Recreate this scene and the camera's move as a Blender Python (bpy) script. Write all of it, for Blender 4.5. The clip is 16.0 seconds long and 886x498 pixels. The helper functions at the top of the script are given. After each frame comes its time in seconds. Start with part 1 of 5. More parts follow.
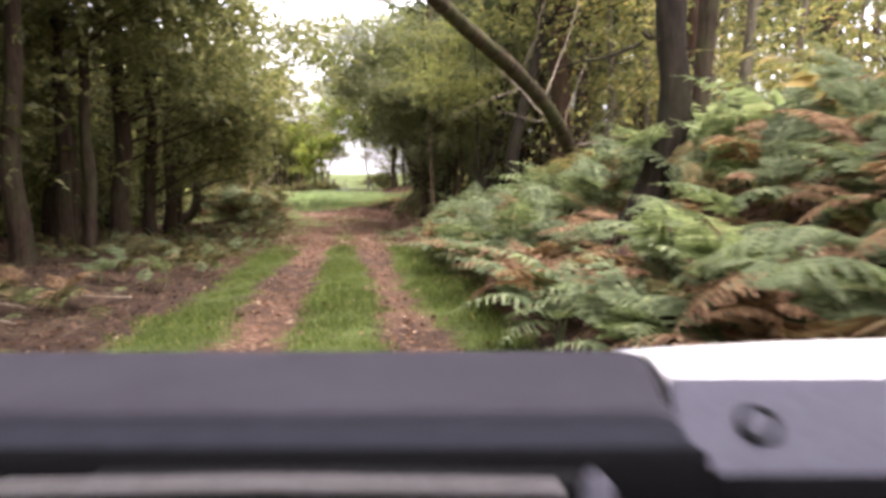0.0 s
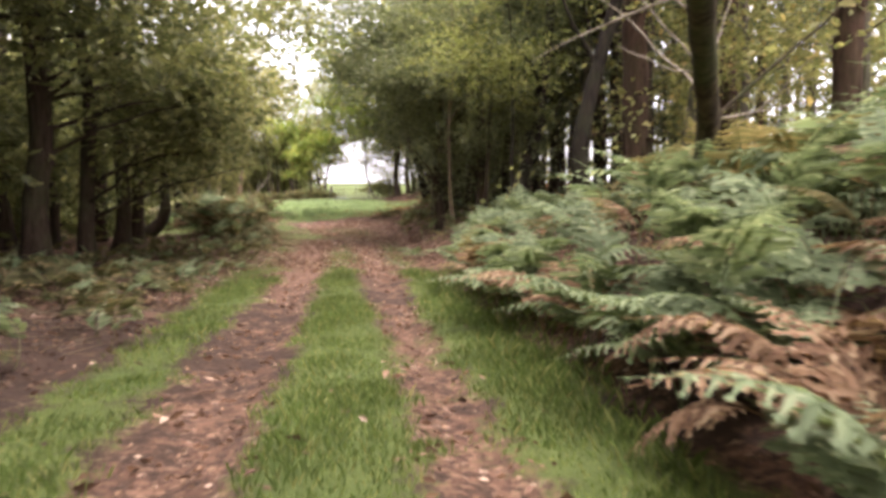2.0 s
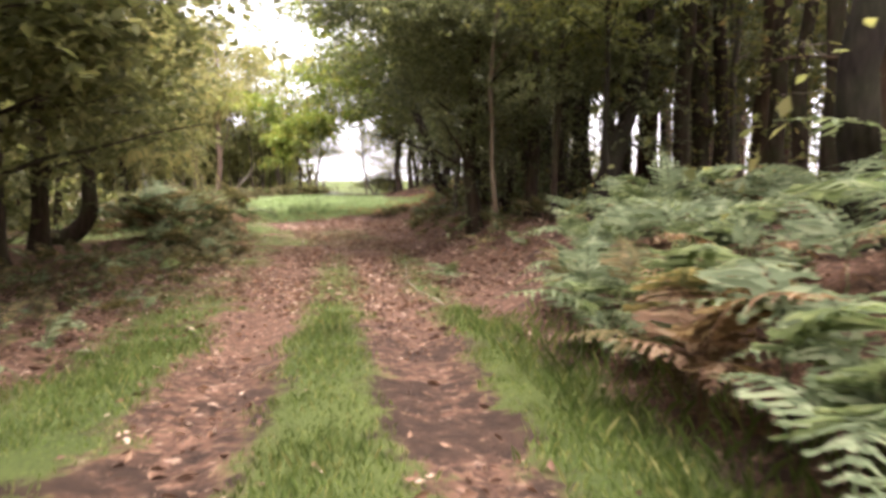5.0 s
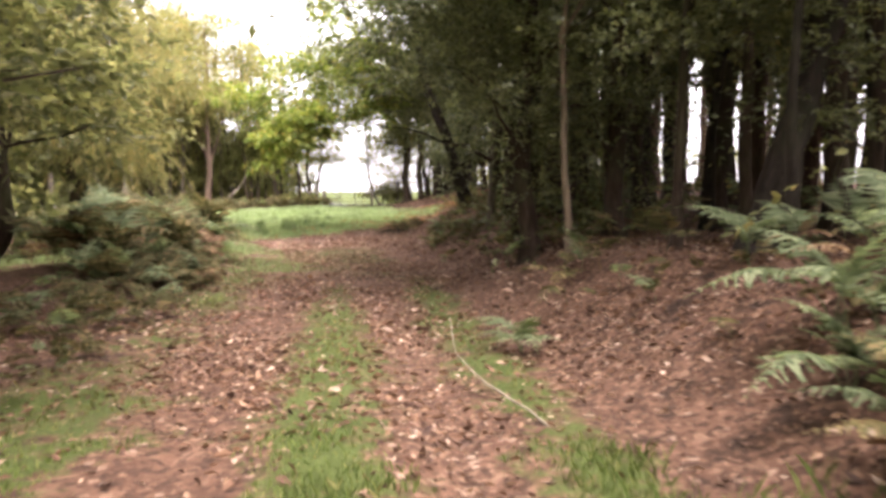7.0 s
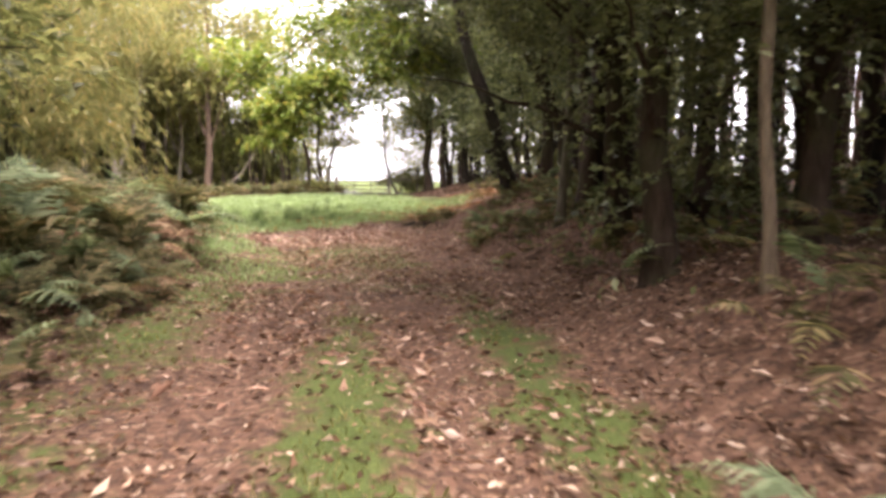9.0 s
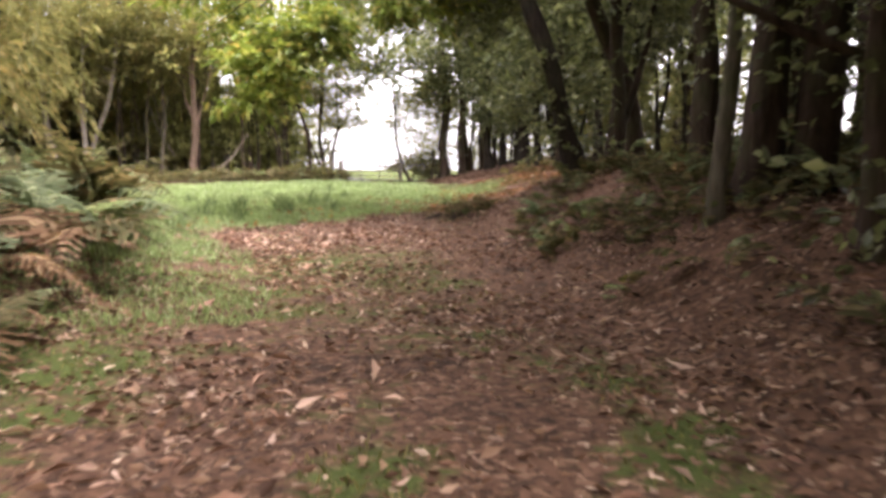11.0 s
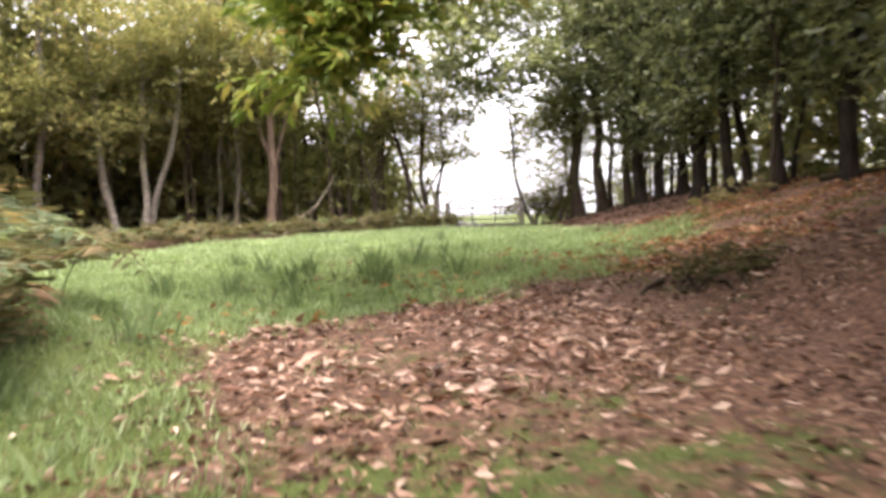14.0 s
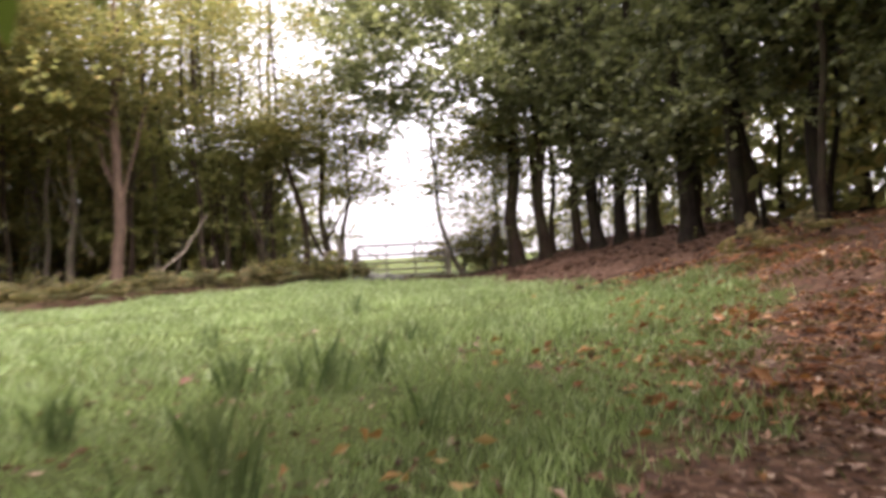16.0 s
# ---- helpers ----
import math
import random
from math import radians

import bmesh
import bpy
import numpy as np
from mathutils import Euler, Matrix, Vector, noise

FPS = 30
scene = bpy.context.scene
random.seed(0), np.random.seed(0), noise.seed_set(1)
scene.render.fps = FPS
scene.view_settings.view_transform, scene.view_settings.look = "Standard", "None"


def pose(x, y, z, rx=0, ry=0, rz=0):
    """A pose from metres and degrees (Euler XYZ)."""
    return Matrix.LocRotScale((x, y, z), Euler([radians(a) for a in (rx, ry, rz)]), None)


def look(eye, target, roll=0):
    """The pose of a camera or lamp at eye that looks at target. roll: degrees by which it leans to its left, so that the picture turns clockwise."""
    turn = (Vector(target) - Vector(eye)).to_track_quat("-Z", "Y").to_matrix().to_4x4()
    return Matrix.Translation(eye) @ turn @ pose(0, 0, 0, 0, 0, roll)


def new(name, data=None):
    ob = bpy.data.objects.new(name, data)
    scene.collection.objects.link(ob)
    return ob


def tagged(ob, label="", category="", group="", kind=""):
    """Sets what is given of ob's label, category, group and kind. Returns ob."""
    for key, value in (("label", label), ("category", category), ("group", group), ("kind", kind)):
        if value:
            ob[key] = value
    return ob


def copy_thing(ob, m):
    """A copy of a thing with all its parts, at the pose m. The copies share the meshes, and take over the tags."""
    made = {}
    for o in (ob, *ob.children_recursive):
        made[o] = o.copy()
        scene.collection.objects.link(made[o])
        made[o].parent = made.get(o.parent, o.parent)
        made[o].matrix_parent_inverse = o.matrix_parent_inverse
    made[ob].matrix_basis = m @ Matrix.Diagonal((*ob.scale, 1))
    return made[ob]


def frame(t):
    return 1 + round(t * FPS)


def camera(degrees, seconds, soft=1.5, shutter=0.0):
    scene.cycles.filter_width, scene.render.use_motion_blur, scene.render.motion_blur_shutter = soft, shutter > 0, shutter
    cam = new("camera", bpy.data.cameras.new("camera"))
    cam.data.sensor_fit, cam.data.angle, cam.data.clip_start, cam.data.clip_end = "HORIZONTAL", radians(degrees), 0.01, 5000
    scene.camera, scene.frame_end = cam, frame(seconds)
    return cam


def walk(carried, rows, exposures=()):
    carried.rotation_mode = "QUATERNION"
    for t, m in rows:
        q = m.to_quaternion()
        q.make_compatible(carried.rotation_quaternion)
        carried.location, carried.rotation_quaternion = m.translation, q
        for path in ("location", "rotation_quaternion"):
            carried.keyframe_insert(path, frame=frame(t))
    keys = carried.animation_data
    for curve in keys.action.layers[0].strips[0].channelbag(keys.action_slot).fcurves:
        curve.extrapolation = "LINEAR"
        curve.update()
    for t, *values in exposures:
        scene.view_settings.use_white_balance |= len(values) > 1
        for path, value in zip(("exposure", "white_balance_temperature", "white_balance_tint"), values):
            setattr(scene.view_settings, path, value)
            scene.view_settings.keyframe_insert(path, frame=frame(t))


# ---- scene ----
cam = camera(65.1, 16.0, soft=3.5, shutter=0.45)
METRES, EYE, TILT, LEAN, TURN = 38.0, 1.45, 3.0, 0.0, 0.1
ROWS = [
    (0.0, 0.0, 0.0, 0.0, -0.02, -8.9, 0.15),
    (0.5, -0.0048, 0.0329, -0.0031, 0.02, -8.73, 0.02),
    (1.0, -0.0097, 0.0651, -0.006, 0.18, -8.8, -0.08),
    (1.5, -0.0141, 0.0957, -0.0087, 0.13, -8.31, 0.17),
    (2.0, -0.0181, 0.1259, -0.0115, -0.18, -8.09, 0.07),
    (2.5, -0.0223, 0.1558, -0.0143, -0.24, -8.74, -0.44),
    (3.0, -0.0265, 0.1856, -0.0168, -0.11, -8.89, -0.04),
    (3.5, -0.0305, 0.2147, -0.0199, -0.31, -8.7, -0.25),
    (4.0, -0.0347, 0.2434, -0.0228, -0.61, -8.59, -0.09),
    (6.5, -0.0524, 0.3847, -0.0339, -0.45, -7.49, 0.51),
    (7.0, -0.057, 0.4169, -0.0359, -0.39, -7.34, 0.29),
    (7.5, -0.0604, 0.4413, -0.0382, -0.09, -7.69, 0.48),
    (8.0, -0.0645, 0.4702, -0.0407, 0.15, -8.28, 0.08),
    (8.5, -0.0686, 0.4994, -0.043, 0.4, -8.34, 0.54),
    (9.0, -0.0737, 0.5292, -0.0454, 0.73, -8.09, -0.44),
    (11.5, -0.0965, 0.6807, -0.0595, 1.35, -9.19, -0.34),
    (12.0, -0.1011, 0.7103, -0.0621, 1.59, -9.33, 0.48),
    (12.5, -0.1063, 0.7388, -0.0648, 2.4, -8.71, 1.73),
    (13.0, -0.114, 0.7671, -0.0663, 4.49, -7.81, 1.8),
    (13.5, -0.1225, 0.7956, -0.0673, 6.4, -6.46, 2.03),
    (14.0, -0.1351, 0.8331, -0.0686, 8.9, -5.08, 2.26),
    (14.5, -0.1485, 0.8744, -0.0703, 9.64, -4.98, 1.57),
    (15.0, -0.1581, 0.9131, -0.0709, 8.76, -5.13, 2.96),
    (15.5, -0.1656, 0.9492, -0.0708, 6.31, -4.0, 2.65),
    (16.0, -0.1663, 0.9809, -0.069, 0.44, -1.92, 2.61),
]
walk(cam, [(t, pose(0, 0, EYE, TILT, LEAN, TURN) @ pose(METRES * x, METRES * y, METRES * z, 90 + pitch, roll, yaw)) for t, x, y, z, yaw, pitch, roll in ROWS],
     [(0.0, 2.0, 6450, 25), (4.0, 2.05, 6450, 25), (7.0, 2.2, 6550, 26), (9.0, 2.2, 6550, 26), (12.0, 2.0, 6500, 25), (14.0, 1.95, 6450, 23), (15.0, 1.87, 6450, 23), (16.0, 1.5, 6600, 27)])

# ---- world and light: bright overcast sky, weak wide sun ----
SUN_ELEV, SUN_AZ = 71.0, 145.0
world = bpy.data.worlds.new("overcast_sky")
scene.world = world
world.use_nodes = True
wt = world.node_tree
sky = wt.nodes.new("ShaderNodeTexSky")
sky.sky_type, sky.sun_disc = "NISHITA", False
sky.sun_elevation, sky.sun_rotation = radians(SUN_ELEV), radians(SUN_AZ)
sky.air_density, sky.dust_density, sky.ozone_density = 1.0, 4.0, 1.0
hue = wt.nodes.new("ShaderNodeHueSaturation")
hue.inputs["Saturation"].default_value = 0.1
hue.inputs["Value"].default_value = 1.9
bg = wt.nodes["Background"]
bg.inputs["Strength"].default_value = 0.15
wt.links.new(sky.outputs[0], hue.inputs["Color"])
even = wt.nodes.new("ShaderNodeMix")
even.data_type, even.blend_type = "RGBA", "LIGHTEN"
even.inputs[0].default_value, even.inputs[7].default_value = 1.0, (3.4, 3.4, 3.4, 1)
wt.links.new(hue.outputs[0], even.inputs[6])
wt.links.new(even.outputs[2], bg.inputs["Color"])
sun = new("sun", bpy.data.lights.new("sun", "SUN"))
sun.data.energy, sun.data.angle, sun.data.color = 1.2, radians(50), (1.0, 0.95, 0.88)
sun.matrix_world = look((0, 0, 30), (0 - 30 * math.sin(radians(SUN_AZ)) / math.tan(radians(SUN_ELEV)), -30 * math.cos(radians(SUN_AZ)) / math.tan(radians(SUN_ELEV)), 0))

RNG = np.random.default_rng(7)


# ---- materials ----
def nodes_of(name):
    m = bpy.data.materials.new(name)
    m.use_nodes = True
    t = m.node_tree
    return m, t, t.nodes["Principled BSDF"], t.nodes["Material Output"]


def ramp(t, fac, stops):
    r = t.nodes.new("ShaderNodeValToRGB")
    el = r.color_ramp.elements
    while len(el) < len(stops):
        el.new(0.5)
    for e, (p, c) in zip(el, stops):
        e.position, e.color = p, (*c, 1)
    t.links.new(fac, r.inputs[0])
    return r.outputs[0]


def noise_node(t, scale, detail=4, rough=0.6, vector=None, stretch=None):
    n = t.nodes.new("ShaderNodeTexNoise")
    n.inputs["Scale"].default_value, n.inputs["Detail"].default_value, n.inputs["Roughness"].default_value = scale, detail, rough
    tc = t.nodes.new("ShaderNodeTexCoord")
    src = vector or tc.outputs["Object"]
    if stretch:
        mp = t.nodes.new("ShaderNodeMapping")
        mp.inputs["Scale"].default_value = stretch
        t.links.new(src, mp.inputs[0])
        src = mp.outputs[0]
    t.links.new(src, n.inputs["Vector"])
    return n.outputs["Fac"]


def mix(t, fac, a, b, kind="MIX"):
    m = t.nodes.new("ShaderNodeMix")
    m.data_type, m.blend_type = "RGBA", kind
    for v, s in ((fac, m.inputs[0]), (a, m.inputs[6]), (b, m.inputs[7])):
        if hasattr(v, "is_linked"):
            t.links.new(v, s)
        else:
            s.default_value = v if isinstance(v, float) else (*v, 1)
    return m.outputs[2]


def leaf_mat(name, stops, trans=0.35, rough=0.45, spec=0.4):
    """Thin leaf: coloured leaf by leaf, part of the light passes through."""
    m, t, p, out = nodes_of(name)
    geo = t.nodes.new("ShaderNodeNewGeometry")
    col = ramp(t, geo.outputs["Random Per Island"], stops)
    big = noise_node(t, 0.9, 3)
    col = mix(t, 0.55, col, ramp(t, big, [(0.3, (0.45, 0.45, 0.45)), (0.7, (1.25, 1.25, 1.2))]), "MULTIPLY")
    t.links.new(col, p.inputs["Base Color"])
    p.inputs["Roughness"].default_value, p.inputs["Specular IOR Level"].default_value = rough, spec
    tr = t.nodes.new("ShaderNodeBsdfTranslucent")
    t.links.new(mix(t, 1.0, col, (1.2, 1.2, 0.85), "MULTIPLY"), tr.inputs["Color"])
    mx = t.nodes.new("ShaderNodeMixShader")
    mx.inputs[0].default_value = trans
    t.links.new(p.outputs[0], mx.inputs[1])
    t.links.new(tr.outputs[0], mx.inputs[2])
    t.links.new(mx.outputs[0], out.inputs["Surface"])
    return m


def bark_mat(name, dark, light, scale=14, bump=0.6, moss=0.25, ridges=(1, 1, 0.22)):
    m, t, p, out = nodes_of(name)
    f = noise_node(t, scale, 6, 0.65, stretch=ridges)
    col = ramp(t, f, [(0.3, dark), (0.72, light)])
    g = noise_node(t, 1.7, 4)
    if moss:
        mm = t.nodes.new("ShaderNodeMath")
        mm.operation = "MULTIPLY"
        mm.inputs[1].default_value = moss * 2
        t.links.new(ramp(t, g, [(0.45, (0, 0, 0)), (0.65, (1, 1, 1))]), mm.inputs[0])
        col = mix(t, mm.outputs[0], col, (0.06, 0.08, 0.03))
    t.links.new(col, p.inputs["Base Color"])
    p.inputs["Roughness"].default_value = 0.9
    p.inputs["Specular IOR Level"].default_value = 0.06
    b = t.nodes.new("ShaderNodeBump")
    b.inputs["Strength"].default_value, b.inputs["Distance"].default_value = bump, 0.03
    t.links.new(f, b.inputs["Height"])
    t.links.new(b.outputs[0], p.inputs["Normal"])
    return m


def ground_mat():
    m, t, p, out = nodes_of("woodland_floor")
    att = t.nodes.new("ShaderNodeAttribute")
    att.attribute_name = "cover"
    sep = t.nodes.new("ShaderNodeSeparateColor")
    t.links.new(att.outputs["Color"], sep.inputs[0])
    fine, mid, big = noise_node(t, 38, 5, 0.7), noise_node(t, 6, 6, 0.75), noise_node(t, 0.8, 4)
    soil = ramp(t, mid, [(0.3, (0.02, 0.013, 0.009)), (0.7, (0.07, 0.042, 0.027))])
    leaf = ramp(t, fine, [(0.32, (0.045, 0.027, 0.017)), (0.5, (0.12, 0.069, 0.041)), (0.7, (0.24, 0.15, 0.095))])
    cell = t.nodes.new("ShaderNodeTexVoronoi")
    cell.inputs["Scale"].default_value = 21
    tc = t.nodes.new("ShaderNodeTexCoord")
    t.links.new(tc.outputs["Object"], cell.inputs["Vector"])
    sc = t.nodes.new("ShaderNodeSeparateColor")
    t.links.new(cell.outputs["Color"], sc.inputs[0])
    leaf = mix(t, 0.7, leaf, ramp(t, sc.outputs[0], [(0.0, (0.03, 0.018, 0.013)), (0.45, (0.09, 0.047, 0.03)), (0.8, (0.165, 0.089, 0.057)), (0.96, (0.25, 0.155, 0.1)), (1.0, (0.38, 0.27, 0.2))]))
    grass = ramp(t, fine, [(0.3, (0.036, 0.048, 0.013)), (0.7, (0.1, 0.13, 0.036))])
    grass = mix(t, 0.5, grass, ramp(t, big, [(0.35, (0.7, 0.75, 0.6)), (0.65, (1.25, 1.15, 1.0))]), "MULTIPLY")

    def mask(ch):
        a = t.nodes.new("ShaderNodeMath")
        a.operation = "ADD"
        t.links.new(ch, a.inputs[0])
        c = t.nodes.new("ShaderNodeMath")
        c.operation = "MULTIPLY_ADD"
        c.inputs[1].default_value, c.inputs[2].default_value = 1.5, -0.75
        t.links.new(mid, c.inputs[0])
        t.links.new(c.outputs[0], a.inputs[1])
        return ramp(t, a.outputs[0], [(0.38, (0, 0, 0)), (0.62, (1, 1, 1))])

    col = mix(t, mask(sep.outputs[0]), mix(t, mask(sep.outputs[1]), soil, leaf), grass)
    t.links.new(col, p.inputs["Base Color"])
    p.inputs["Roughness"].default_value = 0.95
    p.inputs["Specular IOR Level"].default_value = 0.15
    b = t.nodes.new("ShaderNodeBump")
    b.inputs["Strength"].default_value, b.inputs["Distance"].default_value = 0.7, 0.04
    t.links.new(fine, b.inputs["Height"])
    t.links.new(b.outputs[0], p.inputs["Normal"])
    return m


GROUND = ground_mat()
BARK_PINE = bark_mat("pine_bark", (0.024, 0.016, 0.012), (0.095, 0.056, 0.039), 11, 0.9, 0.12)
BARK_DARK = bark_mat("dark_bark", (0.018, 0.013, 0.01), (0.078, 0.054, 0.039), 14, 0.7, 0.18)
BARK_GREY = bark_mat("grey_bark", (0.06, 0.05, 0.038), (0.19, 0.16, 0.12), 16, 0.4, 0.3)
BARK_BIRCH = bark_mat("birch_bark", (0.09, 0.075, 0.06), (0.34, 0.3, 0.25), 7, 0.3, 0.1, (0.5, 0.5, 2.0))
BARK_TAN = bark_mat("tan_sapling_bark", (0.075, 0.056, 0.038), (0.23, 0.172, 0.115), 16, 0.3, 0.1)
# near-black bark: the canopy's shade on these trunks is put into the colour
BARK_SHADED = bark_mat("shaded_dark_bark", (0.012, 0.01, 0.008), (0.042, 0.032, 0.025), 14, 0.8, 0.08)
BARK_MOSSY = bark_mat("mossy_grey_bark", (0.018, 0.014, 0.01), (0.12, 0.092, 0.06), 9, 0.8, 0.25)
BARK_DEAD = bark_mat("bare_dead_wood", (0.16, 0.13, 0.095), (0.4, 0.34, 0.26), 12, 0.3, 0.05)
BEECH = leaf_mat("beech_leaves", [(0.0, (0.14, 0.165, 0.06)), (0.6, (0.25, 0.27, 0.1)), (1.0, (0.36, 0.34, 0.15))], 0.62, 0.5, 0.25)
BARK_RED = bark_mat("reddish_bark", (0.055, 0.037, 0.028), (0.21, 0.145, 0.105), 12, 0.6, 0.08)
ASH = leaf_mat("ash_leaves", [(0.0, (0.12, 0.14, 0.07)), (0.6, (0.21, 0.235, 0.12)), (1.0, (0.33, 0.34, 0.2))], 0.6, 0.45, 0.3)
HOLLY = leaf_mat("holly_leaves", [(0.0, (0.075, 0.088, 0.042)), (0.6, (0.16, 0.178, 0.084)), (1.0, (0.27, 0.285, 0.145))], 0.52, 0.36, 0.5)
YEW = leaf_mat("dark_evergreen_leaves", [(0.0, (0.1, 0.11, 0.05)), (0.6, (0.178, 0.19, 0.084)), (1.0, (0.31, 0.3, 0.14))], 0.62, 0.55)
CHESTNUT = leaf_mat("sweet_chestnut_leaves", [(0.0, (0.13, 0.19, 0.04)), (0.6, (0.24, 0.31, 0.06)), (0.9, (0.37, 0.37, 0.09)), (1.0, (0.45, 0.33, 0.1))], 0.5, 0.45)
BIRCHLEAF = leaf_mat("birch_leaves", [(0.0, (0.14, 0.15, 0.065)), (0.6, (0.24, 0.245, 0.105)), (0.92, (0.34, 0.3, 0.13)), (1.0, (0.45, 0.32, 0.14))], 0.65, 0.6, 0.2)
LARCHLEAF = leaf_mat("larch_needles", [(0.0, (0.22, 0.23, 0.1)), (0.6, (0.36, 0.35, 0.16)), (1.0, (0.5, 0.38, 0.18))], 0.55, 0.6, 0.2)
PINELEAF = leaf_mat("pine_needles", [(0.0, (0.045, 0.06, 0.03)), (1.0, (0.11, 0.13, 0.06))], 0.3, 0.6)
FERN_GREEN = leaf_mat("green_bracken", [(0.0, (0.105, 0.135, 0.07)), (0.7, (0.21, 0.26, 0.145)), (1.0, (0.34, 0.38, 0.225))], 0.55, 0.75, 0.15)
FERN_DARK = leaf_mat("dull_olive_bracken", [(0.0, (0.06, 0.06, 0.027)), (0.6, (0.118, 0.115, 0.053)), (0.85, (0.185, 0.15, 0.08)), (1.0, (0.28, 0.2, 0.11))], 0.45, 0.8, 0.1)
FERN_LIME = leaf_mat("yellowing_bracken", [(0.0, (0.12, 0.115, 0.052)), (0.7, (0.225, 0.19, 0.09)), (1.0, (0.36, 0.27, 0.14))], 0.55, 0.75, 0.15)
FERN_BROWN = leaf_mat("rust_brown_bracken", [(0.0, (0.115, 0.07, 0.043)), (0.6, (0.265, 0.165, 0.1)), (1.0, (0.45, 0.33, 0.21))], 0.5, 0.8, 0.1)
LITTER = leaf_mat("fallen_leaves", [(0.0, (0.06, 0.032, 0.02)), (0.55, (0.16, 0.086, 0.05)), (0.88, (0.285, 0.175, 0.108)), (1.0, (0.53, 0.4, 0.3))], 0.1, 0.6, 0.25)
GOLDLEAF = leaf_mat("golden_fallen_leaves", [(0.0, (0.2, 0.085, 0.03)), (0.6, (0.38, 0.19, 0.06)), (1.0, (0.55, 0.38, 0.16))], 0.25, 0.55, 0.25)
GRASS = leaf_mat("grass_blades", [(0.0, (0.06, 0.09, 0.022)), (0.55, (0.112, 0.16, 0.04)), (0.85, (0.18, 0.218, 0.066)), (1.0, (0.31, 0.28, 0.115))], 0.4, 0.6, 0.2)
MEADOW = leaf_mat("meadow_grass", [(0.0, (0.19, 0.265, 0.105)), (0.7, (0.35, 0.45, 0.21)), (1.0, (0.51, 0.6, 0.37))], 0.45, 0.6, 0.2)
DRYGRASS = leaf_mat("thin_olive_grass", [(0.0, (0.085, 0.092, 0.03)), (0.6, (0.15, 0.156, 0.05)), (1.0, (0.3, 0.25, 0.12))], 0.4, 0.6, 0.2)
PALELITTER = leaf_mat("pale_chestnut_litter", [(0.0, (0.2, 0.1, 0.065)), (0.5, (0.36, 0.21, 0.14)), (1.0, (0.62, 0.46, 0.36))], 0.1, 0.6, 0.25)
RUSTLITTER = leaf_mat("orange_fallen_leaves", [(0.0, (0.18, 0.07, 0.032)), (0.55, (0.4, 0.18, 0.08)), (0.9, (0.54, 0.3, 0.15)), (1.0, (0.65, 0.46, 0.3))], 0.15, 0.6, 0.25)
# darker copy of the litter, with the shade under trees in its colour
SHADELITTER = leaf_mat("shade_dark_leaves", [(0.0, (0.035, 0.02, 0.014)), (0.6, (0.095, 0.052, 0.033)), (0.95, (0.19, 0.115, 0.075)), (1.0, (0.34, 0.22, 0.14))], 0.1, 0.7, 0.2)
RUSH = leaf_mat("rush_blades", [(0.0, (0.1, 0.155, 0.06)), (1.0, (0.24, 0.31, 0.14))], 0.3, 0.6, 0.2)


# ---- the lie of the land ----
def sstep(a, b, v):
    u = np.clip((np.asarray(v, float) - a) / (b - a), 0, 1)
    return u * u * (3 - 2 * u)


def track_x(y):
    return np.interp(y, [-15, 0, 26, 34, 40, 46, 62, 90], [2.1, -0.1, -3.75, -4.6, -5.2, -5.9, -8.1, -8.1])


def waves(x, y, f, seed):
    r = np.random.default_rng(seed)
    z = 0
    for k in range(5):
        a, b, c = r.normal(0, f * (1 + 0.7 * k), 2).tolist() + [r.uniform(0, 6.3)]
        z = z + np.sin(a * x + b * y + c) / (1 + 0.6 * k)
    return z / 2.2


def ground_z(x, y):
    x, y = np.asarray(x, float), np.asarray(y, float)
    s = x - track_x(y)
    base = np.interp(y, [-15, 0, 8, 16, 24, 29, 34, 39, 41.5, 44, 50, 60, 80, 200, 400], [0.6, 0.15, -0.17, -0.45, -0.66, -0.71, -0.6, -0.42, -0.27, -0.12, 0.1, 0.3, 0.6, 2.2, 3.6])
    near = 1 - sstep(38, 43, y)
    bank = near * sstep(1.8, 4.1, s) * (0.95 + 0.25 * sstep(28, 33, y) + 0.35 * (1 - sstep(7, 13, y))) + (1 - near) * sstep(1.6, 8.5, s) * 1.28 * (1 - sstep(60, 70, y))
    left = sstep(2.0, 6.0, -s) * 0.22 * (1 - sstep(28, 34, y))
    rut = (np.exp(-((np.abs(s) - 0.8) / 0.24) ** 2) * -0.07 + np.exp(-(s / 0.45) ** 2) * 0.04) * (1 - sstep(24, 31, y))
    scarp = 0.16 * np.exp(-((x + 2.7) / 0.8) ** 2 - ((y - 39.8) / 1.6) ** 2) - 0.2 * np.exp(-((x + 3.3) / 0.4) ** 2 - ((y - 38.5) / 0.9) ** 2)
    scarp = scarp + 0.55 * np.exp(-((x + 10.3) / 1.6) ** 2 - ((y - 35.8) / 2.6) ** 2) + 0.4 * np.exp(-((x + 8.5) / 1.3) ** 2 - ((y - 30.8) / 2.5) ** 2)
    rough = waves(x, y, 1.1, 3) * 0.05 + waves(x, y, 4.0, 4) * 0.015
    return base + bank + left + rut + scarp + rough * sstep(0.9, 2.2, np.abs(s))


def meadow_edge(y):
    """x of the line between the meadow grass and the fallen leaves."""
    return np.interp(y, [28, 31.6, 34.8, 36.8, 38.4, 39.0, 40.2, 41.2, 43, 45, 47, 48.5, 50, 53, 57, 60], [-5.8, -6.4, -7.6, -7.9, -7.7, -6.8, -6.0, -5.5, -4.6, -3.3, -2.3, -2.5, -3.4, -4.8, -5.8, -7.0])


